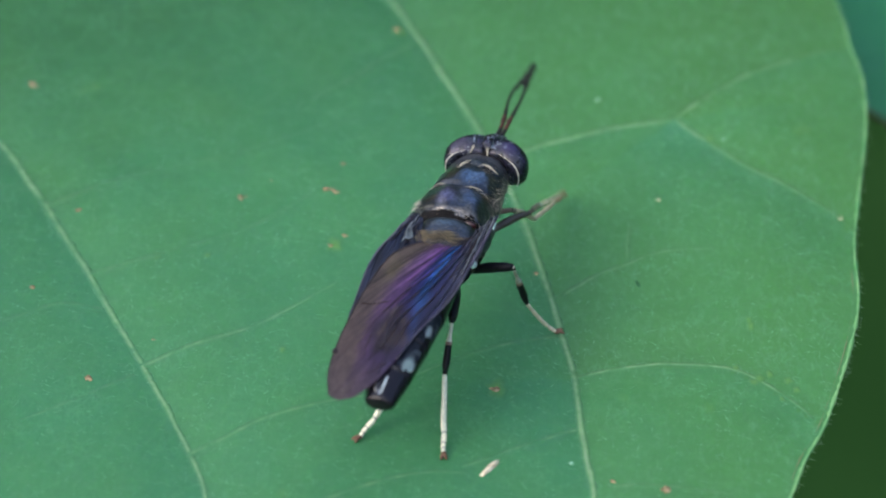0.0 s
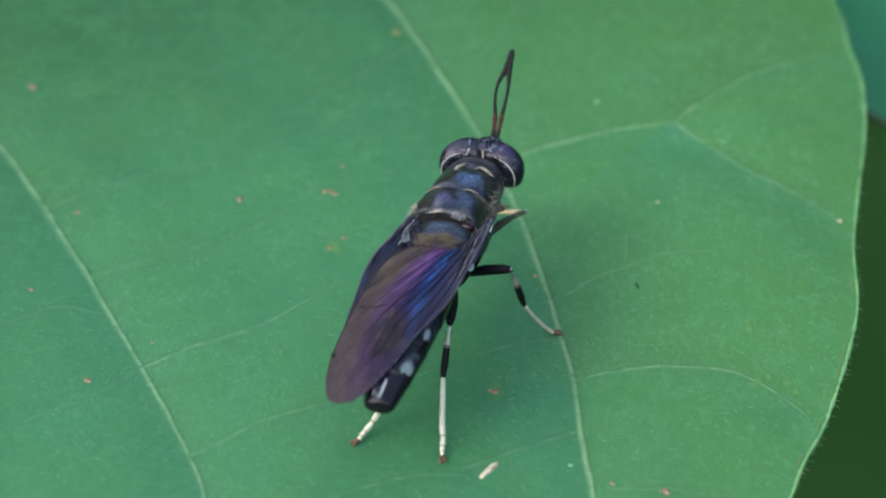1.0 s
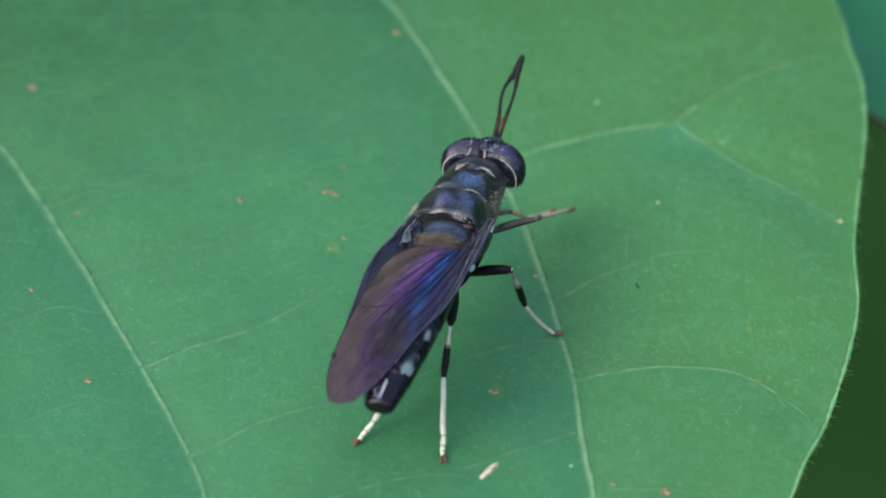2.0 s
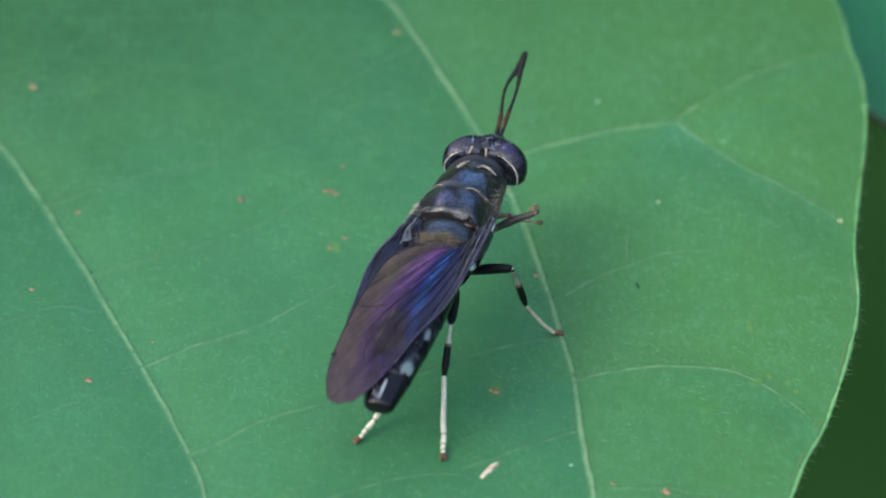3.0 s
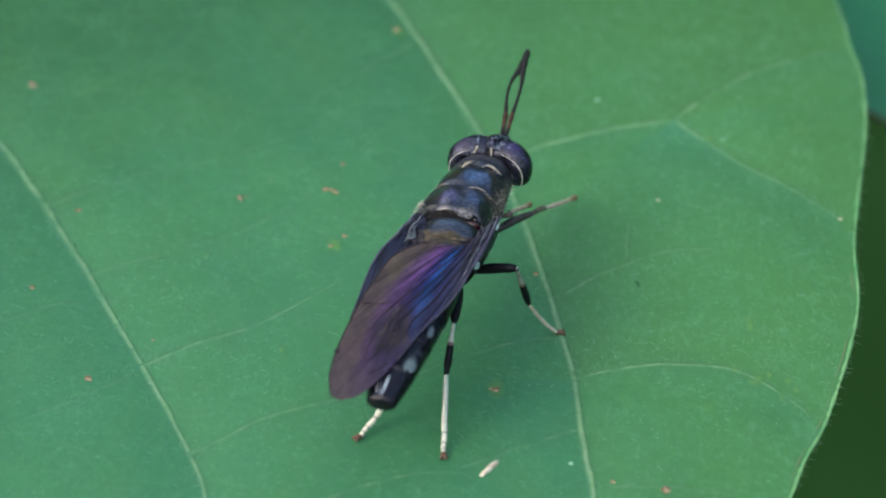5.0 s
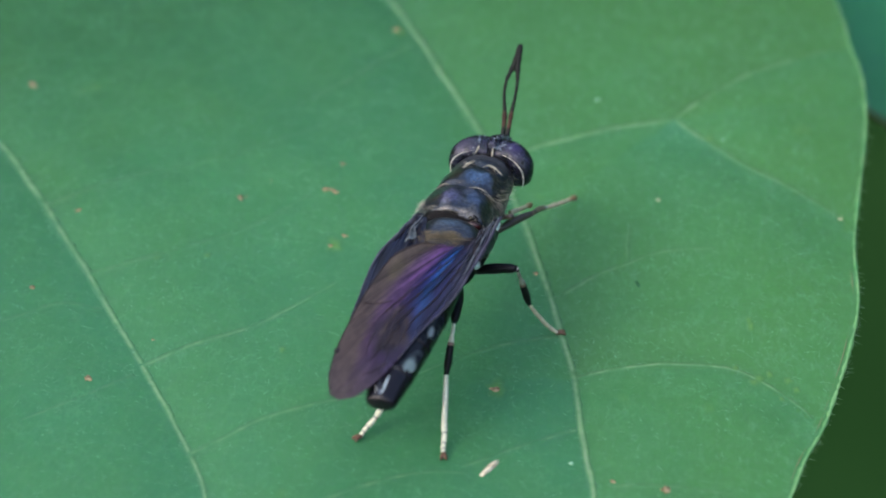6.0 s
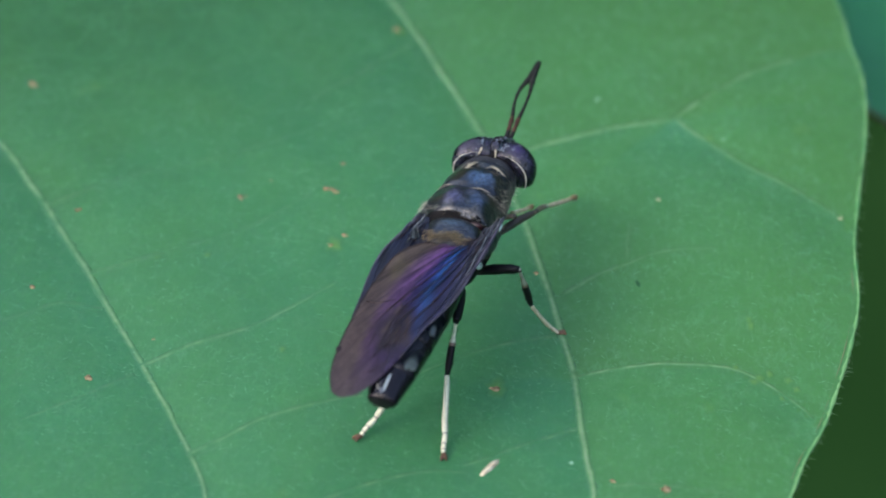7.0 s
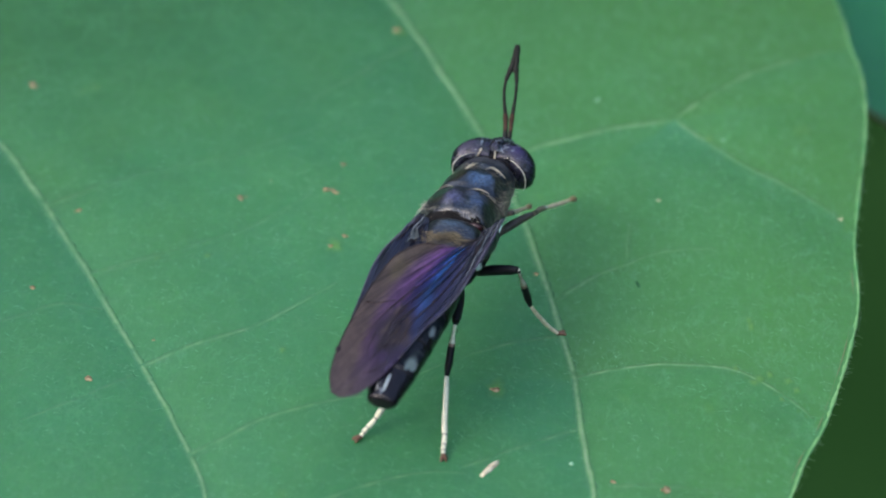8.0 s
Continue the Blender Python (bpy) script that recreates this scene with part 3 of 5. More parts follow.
def vein(parent, name, pts, r0, r1, n=60, shown=1.0, taper=None, patchy=0.5):
    """A low swelling of the blade with a pale core that fades out sideways. shown: how pale; patchy: how far it breaks up."""
    n *= 2
    line = [p + Vector(noise.noise_vector((p.x * 0.55, p.y * 0.55, 3.0))).to_2d().to_3d() * 0.06 + Vector(noise.noise_vector((p.x * 2.5, p.y * 2.5, 1.0))).to_2d().to_3d() * 0.025 for p in flat_line(pts, n)]
    k = len(line) - 1
    bm = bmesh.new()
    pale = bm.verts.layers.float.new("pale")
    rows = []
    for i, p in enumerate(line):
        r = (interp(i / k, taper) if taper else r0 + (r1 - r0) * i / k) * (1 + 0.2 * noise.noise((p.x * 1.7, p.y * 1.7, r0 * 50)))
        way = (line[min(i + 1, k)] - line[max(i - 1, 0)]).normalized()
        side = Vector((-way.y, way.x, 0))
        wear = max(0.0, 1 - patchy + 1.6 * patchy * noise.noise((p.x * 1.1, p.y * 1.1, r0 * 90)) + 1.0 * patchy * noise.noise((p.x * 3.1, p.y * 3.1, r0 * 40)) + 0.5 * patchy)
        end = min(1.0, i / 3, (k - i) / 3) if not taper else 1.0
        row = []
        for a in (-1, -0.75, -0.5, -0.25, 0, 0.25, 0.5, 0.75, 1):
            q = p + side * a * r * 1.6
            v = bm.verts.new(on_leaf(q.x, q.y, min(0.022, 0.13 * r) * (1 - 1.6 * a ** 4) + 0.05 * r * (1 - a * a) ** 2 - (0.06 if i in (0, k) else 0)))
            v[pale] = min(1.0, (interp(i / k, shown) if isinstance(shown, list) else shown) * wear * end * math.exp(-(a / 0.42) ** 2) * (1 - a * a))
            row.append(v)
        for a in (0.9, -0.9):
            q = p + side * a * r * 1.6
            row.append(bm.verts.new(on_leaf(q.x, q.y, -0.06)))
        rows.append(row)
    for u, v in zip(rows, rows[1:]):
        for j in range(11):
            bm.faces.new((u[j], u[(j + 1) % 11], v[(j + 1) % 11], v[j]))
    bm.faces.new(rows[0][::-1])
    bm.faces.new(rows[-1])
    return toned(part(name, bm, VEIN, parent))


def leaf():
    root = new("leaf")
    root.location = (0, 0, H)
    tagged(root, "broad soft green leaf with pale veins, spread flat", "leaf")
    bm = bmesh.new()
    n = 230
    edge = dense(MARGIN, n)
    ys = [p for p in edge]
    rib_fine = flat_line(MIDRIB, 600)
    # the rib's points pair with the margin's by their share of the way
    rib = []
    for i, p in enumerate(ys):
        s = (84 - p.y) / 188
        rib.append(rib_fine[min(int(s * 599), 599)])
    half_blade(bm, rib, edge, n, 240, 0.28, lambda s: 2.2 * s if s < 0.18 else 0.396 + 0.604 * (s - 0.18) / 0.82)
    far = flat_line(FAR_MARGIN, 60)
    rib2 = [rib_fine[min(int(i / 59 * 599), 599)] for i in range(60)]
    half_blade(bm, far, rib2, 60, 24, 0.28)
    bmesh.ops.remove_doubles(bm, verts=bm.verts, dist=0.0005)
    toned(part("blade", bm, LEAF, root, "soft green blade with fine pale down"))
    bm = bmesh.new()
    line = dense(MARGIN, 900)
    tube(bm, [on_leaf(p.x, p.y, -0.035) + Vector((0.0, 0, 0)) for p in line], [max(0.045, 0.096 + 0.05 * noise.noise((p.x, p.y, 5)) + 0.045 * noise.noise((p.x * 3, p.y * 3, 8))) for p in line], 10, 0.5)
    part("margin", bm, RIM, root, "bright pale green rolled margin")
    bm = bmesh.new()
    low = [p for p in line if -16 < p.y < -1]
    tube(bm, [on_leaf(p.x - 0.22, p.y, 0.0) for p in low], [0.034 * max(0.1, 0.3 + 1.6 * noise.noise((p.x * 1.3, p.y * 0.8, 9))) for p in low], 6, 0.4)
    part("margin_line", bm, RUST, root, "faint rusty line inside the margin")
    bm = bmesh.new()
    line = flat_line(MIDRIB, 60)
    tube(bm, [on_leaf(p.x, p.y, -0.2) for p in line], [1.1 - 0.9 * i / 59 for i in range(60)], 10)
    part("midrib", bm, VEINLET, root)
    vein(root, "vein", VEIN_A, 0.3, 0.06, 200, [(0, 0.9), (0.45, 0.95), (0.55, 1.3), (0.62, 1.6), (1, 1.7)], taper=[(0, 0.4), (0.235, 0.21), (0.41, 0.16), (0.53, 0.16), (0.62, 0.14), (0.88, 0.13), (1, 0.06)])
    vein(root, "vein", VEIN_B, 0.3, 0.06, 200, [(0, 0.95), (0.4, 1.1), (0.55, 1.22), (1, 1.15)], taper=[(0, 0.3), (0.286, 0.17), (0.55, 0.125), (0.79, 0.10), (1, 0.06)])
    for y0 in (62, -14, -42, -66):
        x0 = interp(-y0, [(-84, -66), (-50, -60), (-10, -55), (30, -50), (70, -43), (104, -34)])
        if y0 > 20:
            vein(root, "vein", [(x0, y0), (x0 + 22, y0 + 6), (x0 + 44, y0 + 2), (x0 + 62, y0 - 16)], 0.4, 0.08)
        else:
            vein(root, "vein", [(x0, y0), (x0 + 12, y0 + 2), (x0 + 22, y0 - 6), (x0 + 27, y0 - 22)], 0.34, 0.06)
    for y0 in (58, 30, 2, -28, -56):
        x0 = interp(-y0, [(-84, -66), (-50, -60), (-10, -55), (30, -50), (70, -43), (104, -34)])
        vein(root, "vein", [(x0, y0), (x0 - 20, y0 + 5), (x0 - 38, y0 - 2), (x0 - 48, y0 - 16)], 0.36, 0.06)
    for pts, a, b in SIDE_VEINS:
        vein(root, "side_vein", pts, a * 1.0, max(b, 0.06), 60, [(0, 1.2), (0.6, 1.1), (0.85, 0.5), (1, 0.1)] if b < 0.1 else 1.2, patchy=0.6)
    faint = [([(4.84, -3.51), (6.63, -2.15), (8.5, -1.02), (10.37, -0.09), (12.74, 0.04)], 0.075, 0.04, 0.45),
             ([(8.5, -1.02), (8.6, 0.4), (8.75, 2.1)], 0.05, 0.04, 0.25),
             ([(-13.4, -8.11), (-11.45, -7.13), (-9.73, -6.34), (-8.24, -5.62), (-6.26, -3.92), (-4.76, -2.48)], 0.085, 0.05, 0.42),
             ([(-11.02, -14.04), (-9.37, -13.12), (-7.47, -11.93), (-5.04, -10.99), (-3.4, -10.6)], 0.085, 0.05, 0.48),
             ([(5.2, -5.9), (4.46, -6.14), (2.42, -7.01), (0.4, -8.11), (-1.2, -9.1)], 0.07, 0.04, 0.34),
             ([(5.9, -12.3), (4.04, -13.41), (2.33, -14.33), (0.8, -15.2)], 0.07, 0.04, 0.34),
             ([(-5.2, -17.4), (-3.68, -16.59), (-2.02, -15.88), (-0.34, -15.52), (1.2, -15.6)], 0.07, 0.04, 0.42),
             ([(-1.4, 17.22), (-2.95, 15.71), (-4.61, 13.74), (-7.2, 11.4)], 0.09, 0.05, 0.26),
             ([(-15.3, -4.12), (-17.3, -3.9), (-19.25, -4.93), (-22, -6.5)], 0.07, 0.04, 0.24),
             ([(-13.61, -8.69), (-15.71, -10.42), (-18.4, -12.2)], 0.07, 0.04, 0.22),
             ([(-18.9, 3.6), (-14.5, 5.8), (-9.6, 7.6), (-5.6, 9.9)], 0.08, 0.05, 0.18),
             ([(-16.4, -1.6), (-12.4, -0.2), (-9.0, 1.6), (-6.2, 4.2)], 0.08, 0.05, 0.22),
             ([(7.2, -16.1), (9.4, -16.3), (12.3, -16.9)], 0.06, 0.04, 0.30)]
    for pts, a, b, shown in faint:
        vein(root, "veinlet", pts, a * 1.6, b * 1.4, 40, shown * 1.15, patchy=0.7)
    # down: short pale hairs on the margin and scattered on the blade
    rng = random.Random(4)
    bm = bmesh.new()

    def hair(p, way, length, r):
        side = way.orthogonal().normalized() * r
        other = way.cross(side)
        a = [bm.verts.new(p + side * math.cos(t) + other * math.sin(t)) for t in (0, 2.09, 4.19)]
        tip = bm.verts.new(p + way * length + Vector((0, 0, -0.1 * length)))
        for k in range(3):
            bm.faces.new((a[k], a[(k + 1) % 3], tip))
    for i in range(60, 361):
        if rng.random() < 0.75:
            p, q = line_m[i], line_m[i + 1]
            out = Vector((-(q - p).y, (q - p).x, 0)).normalized()
            hair(on_leaf(p.x, p.y, -0.08) + out * 0.05, (out + Vector((rng.uniform(-.5, .5), rng.uniform(-.7, .3), rng.uniform(-.3, .5)))).normalized(), rng.uniform(0.15, 0.48), 0.012)
    tagged(part("margin_hairs", bm, FRINGE, root, "fringe of short pale hairs on the margin"), kind="stuff")
    bm = bmesh.new()
    for i in range(6000):
        x, y = rng.uniform(-22, 18), rng.uniform(-17, 20)
        if x > interp(-y, [(-b, a) for a, b in MARGIN]) - 0.3:
            continue
        hair(on_leaf(x, y, -0.004), Vector((rng.gauss(0.35, 0.45), rng.gauss(-0.55, 0.5), rng.uniform(0.05, 0.3))).normalized(), rng.uniform(0.15, 0.50), rng.uniform(0.006, 0.015))
    tagged(part("down", bm, FUZZ, root, "short pale hairs"), kind="stuff")
    # pale and rusty spots of the blade itself
    for x, y, r in ((-5.17, 0.13, 0.20), (13.89, -5.54, 0.16), (13.85, -5.1, 0.12), (14.0, -8.9, 0.16), (14.5, -8.6, 0.12), (13.0, -8.2, 0.13), (13.75, -9.1, 0.16), (15.3, -9.0, 0.15), (15.6, -9.6, 0.12), (14.9, -10.2, 0.10), (12.93, 8.96, 0.18), (-7.15, -7.41, 0.13), (-10.9, -0.6, 0.14), (-2.2, 18.4, 0.25), (2.35, -10.0, 0.36), (-13.2, -0.55, 0.18), (-5.0, 0.2, 0.30)):
        bm = bmesh.new()
        pale = bm.verts.layers.float.new("pale")
        mid = bm.verts.new(on_leaf(x, y, 0.020))
        mid[pale] = 0.8
        rings = []
        for f, lift, shade in ((0.45, 0.018, 0.75), (0.9, 0.014, 0.40), (1.4, 0.006, 0.05), (1.9, -0.02, 0.0)):
            ring = []
            for k in range(14):
                a = k * math.tau / 14
                d = r * f * (1 + 0.7 * noise.noise((math.cos(a) * 1.5, math.sin(a) * 1.5, x * 3 + y)))
                v = bm.verts.new(on_leaf(x + d * math.cos(a), y + 1.3 * d * math.sin(a), lift))
                v[pale] = shade
                ring.append(v)
            rings.append(ring)
        for k in range(14):
            bm.faces.new((rings[0][k], rings[0][(k + 1) % 14], mid))
            for u, v in zip(rings, rings[1:]):
                bm.faces.new((v[k], v[(k + 1) % 14], u[(k + 1) % 14], u[k]))
        toned(part("leaf_spot", bm, SPOT, root, "small yellowish spot"))
    # stalk, to the stem that carries it
    bm = bmesh.new()
    tube(bm, spline([(-66, 84, -0.2), (-80, 108, -6), (-96, 130, -24), (-104, 142, -40)], 24), [1.3 + 0.6 * i / 23 for i in range(24)], 10)
    part("stalk", bm, STEM, root, "green leaf stalk")
    return root


line_m = dense(MARGIN, 420)
leaf()


def low_leaf(name, label, at, size, turn, lean, material, rim, rim_r):
    """A plain ovate leaf: blade, margin, midrib and side veins."""
    root = new(name)
    root.matrix_basis = Matrix.Translation(Vector(at) * MM + Vector((0, 0, H))) @ pose(0, 0, 0, lean[0], lean[1], turn)
    tagged(root, label, "leaf")
    ln, wd = size

    def half(s):
        return wd / 2 * math.sin(math.pi * s ** 0.8) ** 0.85 if 0 < s < 1 else 0.0

    def z(x, y):
        return 0.012 * abs(y) ** 1.3 - 0.0012 * (x - ln / 2) ** 2 + 0.8 * noise.noise((x / 18, y / 18, ln))
    bm = bmesh.new()
    n, m = 48, 21
    for side in (0, 1):
        g = [[bm.verts.new((ln * i / (n - 1), half(i / (n - 1)) * (2 * j / (m - 1) - 1), z(ln * i / (n - 1), half(i / (n - 1)) * (2 * j / (m - 1) - 1)) - 0.3 * side)) for j in range(m)] for i in range(n)]
        for i in range(n - 1):
            for j in range(m - 1):
                q = (g[i][j], g[i + 1][j], g[i + 1][j + 1], g[i][j + 1])
                bm.faces.new(q[::-1] if side else q)
    bmesh.ops.remove_doubles(bm, verts=bm.verts, dist=0.001)
    part("blade", bm, material, root)
    bm = bmesh.new()
    pts = [Vector((ln * i / 59, half(i / 59), 0)) for i in range(60)] + [Vector((ln * i / 59, -half(i / 59), 0)) for i in range(58, 0, -1)]
    tube(bm, [Vector((p.x, p.y, z(p.x, p.y) - 0.15)) for p in pts], rim_r, 6)
    part("margin", bm, rim, root, "dry brownish margin")
    bm = bmesh.new()
    tube(bm, [Vector((ln * i / 39, 0, z(ln * i / 39, 0))) for i in range(40)], [0.8 - 0.6 * i / 39 for i in range(40)], 8)
    part("midrib", bm, VEINLET if material is LEAF_LOW else material, root)
    return root


low_leaf("leaf", "blue-green leaf with a dry brown edge, hanging below", (25.7, 75.6, -12.4), (79.1, 51.5), -61.5, (0, 0), LEAF_LOW, BROWN_EDGE, 0.16)


def crumb(name, x, y, size, material, label, category="crumb", long=1.0, seed=0, turn=None):
    """A small uneven fleck that lies on the leaf."""
    bm = bmesh.new()
    rng = random.Random(seed)
    turn = Matrix.Rotation(seed * 1.7 if turn is None else turn, 3, "Z")
    grains = [(0.0, 0.0, 1.0)] if long > 2 else [(0.0, 0.0, 0.75)] + [(rng.gauss(0, 0.75), rng.gauss(0, 0.6), rng.uniform(0.22, 0.5)) for _ in range(4)]
    for gx, gy, gs in grains:
        vs = bmesh.ops.create_icosphere(bm, subdivisions=3, radius=1.0)["verts"]
        for v in vs:
            k = gs * (1 + 0.55 * noise.noise(v.co * 1.6 + Vector((seed * 7.1, seed + gx, gy))) + 0.30 * noise.noise(v.co * 4 + Vector((seed, gx, 0))))
            v.co = turn @ Vector(((v.co.x * k * long + gx) * size, (v.co.y * k + gy) * size, max(v.co.z, -0.6) * size * 0.50 * k))
    ob = part(name, bm, material)
    ob.location = (on_leaf(x, y, 0.15 * size) * MM) + Vector((0, 0, H))
    return tagged(ob, label, category, "flecks on the leaf")


for i, (x, y, s) in enumerate([(-20.3, 13.25, 0.20), (-17.16, 3.16, 0.13), (-9.6, 3.87, 0.17), (-5.55, 4.53, 0.19), (-5.12, 4.35, 0.15), (-4.77, 6.56, 0.12), (-4.58, 0.98, 0.15),
                               (-5.2, 0.2, 0.13), (-18.77, -2.81, 0.15), (-15.69, -9.2, 0.18), (2.31, -10.04, 0.20), (9.48, -16.49, 0.2), (4.3, -1.42, 0.13),
                               (7.24, -15.77, 0.12), (-13.0, -6.4, 0.08), (-8.2, 5.2, 0.06), (-2.4, 18.5, 0.16)]):
    crumb("crumb", x, y, 0.88 * s, CRUMB, "tiny rust-brown crumb lying on the leaf", long=1.25, seed=i + 1)
for i, (x, y, s) in enumerate([(10.2, 3.85, 0.11), (18.78, 3.08, 0.12)]):
    crumb("crumb", x, y, s, STRAW, "tiny straw-coloured crumb lying on the leaf", long=1.3, seed=21 + i)
crumb("speck", 8.92, -2.5, 0.075, SMUT, "small dark green speck on the leaf", "speck", 2.6, 51, 1.75)
crumb("flake", 2.0, -15.2, 0.135, FLAKE, "pale straw-coloured dry flake on the leaf", "flake", 4.4, 31, 0.92)
for i, (x, y, s) in enumerate([(7.64, 12.18, 0.10), (5.52, -14.58, 0.10), (13.6, 8.9, 0.07)]):
    crumb("grit", x, y, s, GRIT, "tiny whitish grain on the leaf", "grain", 1.3, 41 + i)


# ---------------------------------------------------------------- stem of the plant
def stem():
    root = new("plant_stem")
    root.location = (-0.104, 0.142, 0)
    tagged(root, "upright green plant stem that carries the leaves", "stem")
    bm = bmesh.new()
    tube(bm, spline([(8, 10, -20), (2, 6, 200), (-3, 2, 450), (0, 0, 660), (2, 4, 900), (10, 10, 1100)], 50), [6 - 3.5 * i / 49 for i in range(50)], 12)
    part("stalk", bm, STEM, root)
    bm = bmesh.new()
    tube(bm, spline([(1, 2, 600), (40, 0, 640), (90, -42, 676), (129.7, -66.4, 687.6)], 24), [1.8 - 0.7 * i / 23 for i in range(24)], 10)
    part("branch", bm, STEM, root)


stem()

# ---------------------------------------------------------------- the fly (mm; x ahead, y to its left, z up from the leaf)
FLY_AT = pose(0.000315, -0.00625, H, 0, 0, 74)
fly = new("fly")
fly.matrix_basis = FLY_AT
tagged(fly, "black soldier fly with violet smoky wings standing on the leaf", "fly")


def leaf_under(p):
    """Height of the leaf below a point of the fly."""
    w = FLY_AT @ (Vector(p) * MM)
    return leaf_z(w.x / MM, w.y / MM)


# thorax
SCUTUM = stations([(5.88, 0.05, 5.28, 0.45, 0.40), (5.60, 0.06, 5.3, 1.05, 0.72), (4.9, 0.10, 5.18, 1.42, 1.05), (3.3, 0.27, 5.0, 1.62, 1.40), (1.6, 0.42, 4.95, 1.79, 1.50), (0.4, 0.33, 4.9, 1.80, 1.48), (-0.6, 0.2, 4.75, 1.48, 1.25), (-1.6, 0.1, 4.6, 1.05, 1.0)], 80)
bm = bmesh.new()
loft(bm, SCUTUM, 44, 2.15)
for v in bm.verts:
    up = max(0.0, (v.co.z - 4.9) / 1.5)
    v.co.z -= up * 0.17 * math.exp(-((v.co.x - 2.75) / 0.12) ** 2) * min(1.0, abs(v.co.y) / 0.5)      # cross suture
    v.co.z += up * 0.24 * math.exp(-((v.co.x - 1.65) / 0.65) ** 2 - ((abs(v.co.y) - 0.72) / 0.42) ** 2)   # swollen lobes
    v.co.z += up * 0.16 * math.exp(-((v.co.x - 3.7) / 0.5) ** 2 - ((abs(v.co.y) - 0.55) / 0.4) ** 2)
    v.co.z -= up * 0.10 * math.exp(-((abs(v.co.y) - 0.0) / 0.10) ** 2) * (1 if v.co.x > 0.3 else 0) * 0.6
    v.co.y *= 1 - 0.09 * math.exp(-((v.co.x - 2.8) / 0.25) ** 2)
    if v.co.y > 0:
        v.co.y *= 1 - 0.17 * math.exp(-((v.co.x - 0.85) / 0.65) ** 2)                                     # notch before the wing
    v.co.y *= 1 - 0.08 * math.exp(-((v.co.x - 4.45) / 0.16) ** 2)                                     # behind the shoulder lobes
    v.co.z -= up * 0.06 * math.exp(-((v.co.x - 4.45 + 0.25 * abs(v.co.y)) / 0.10) ** 2) * min(1.0, max(0.0, abs(v.co.y) - 0.5) * 3)
    if v.co.x < 0.9:
        v.co.z -= up * 0.52 * min(1.0, (0.9 - v.co.x) / 0.4)
    v.co += Vector(noise.noise_vector(v.co * 1.5)) * 0.06 + Vector(noise.noise_vector(v.co * 3.5)) * 0.025
bmesh.ops.recalc_face_normals(bm, faces=bm.faces[:])
# steep flanks, front and rear get darker slots: their shade put into the material
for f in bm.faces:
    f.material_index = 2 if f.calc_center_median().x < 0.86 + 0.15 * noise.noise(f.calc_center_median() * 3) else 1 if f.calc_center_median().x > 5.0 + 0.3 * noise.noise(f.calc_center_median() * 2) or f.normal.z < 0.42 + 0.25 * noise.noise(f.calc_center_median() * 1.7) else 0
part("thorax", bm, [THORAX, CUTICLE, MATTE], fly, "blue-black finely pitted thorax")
bm = bmesh.new()
loft(bm, stations([(0.60, 0.1, 5.55, 0.9, 0.58), (0.25, 0.1, 5.6, 1.28, 0.74), (-0.6, 0, 5.6, 1.32, 0.74), (-1.2, 0, 5.58, 1.05, 0.62), (-1.65, 0, 5.55, 0.55, 0.38), (-1.8, 0, 5.5, 0.1, 0.1)], 22), 32, 2.2)
part("scutellum", bm, SHIELD, fly, "blue-black scutellum with golden hair")
for s in (1, -1):
    # side plates and the wing's knobbly base
    bm = bmesh.new()
    loft(bm, stations([(1.3, 1.48 * s + 0.1, 5.3, 0.15, 0.2), (0.9, 1.55 * s + 0.1, 5.42, 0.30, 0.34), (0.2, 1.56 * s + 0.1, 5.45, 0.32, 0.36), (-0.5, 1.46 * s + 0.1, 5.4, 0.24, 0.28), (-0.9, 1.36 * s + 0.1, 5.35, 0.1, 0.12)], 16), 14)
    for v in bm.verts:
        if s > 0:
            v.co += Vector((0.02, 0.24, 0.06))
        v.co += Vector(noise.noise_vector(v.co * 2.6)) * 0.10
    part("wing_base", bm, CUTICLE, fly)
    bm = bmesh.new()
    loft(bm, stations([(4.6, 0.7 * s, 4.4, 0.2, 0.3), (3.9, 0.85 * s, 4.35, 0.42, 0.6), (2.6, 0.95 * s, 4.3, 0.5, 0.7), (1.0, 0.92 * s, 4.25, 0.5, 0.72), (-0.4, 0.85 * s, 4.2, 0.42, 0.6), (-1.0, 0.7 * s, 4.2, 0.2, 0.3)], 20), 16)
    if s < 0:
        bmesh.ops.translate(bm, vec=(0, 0.22, 0), verts=bm.verts)
    part("side_plate", bm, CUTICLE, fly)
    # haltere: a stalk and a pale knob
    bm = bmesh.new()
    tube(bm, [Vector((-0.7, 0.8 * s, 4.6)), Vector((-0.72, 1.1 * s, 4.8)), Vector((-0.74, 1.3 * s, 4.85))], [0.06, 0.05, 0.05], 8)
    hs = part("haltere", bm, LEGWHITE, fly, "pale stalk of a balancer")
    bm = bmesh.new()
    bmesh.ops.create_icosphere(bm, subdivisions=3, radius=0.18, matrix=Matrix.Translation((-0.75, 1.27 * s, 4.85)) @ Matrix.Diagonal((1.2, 0.85, 0.95, 1)))
    part("knob", bm, KNOB, hs, "turquoise-white knob")


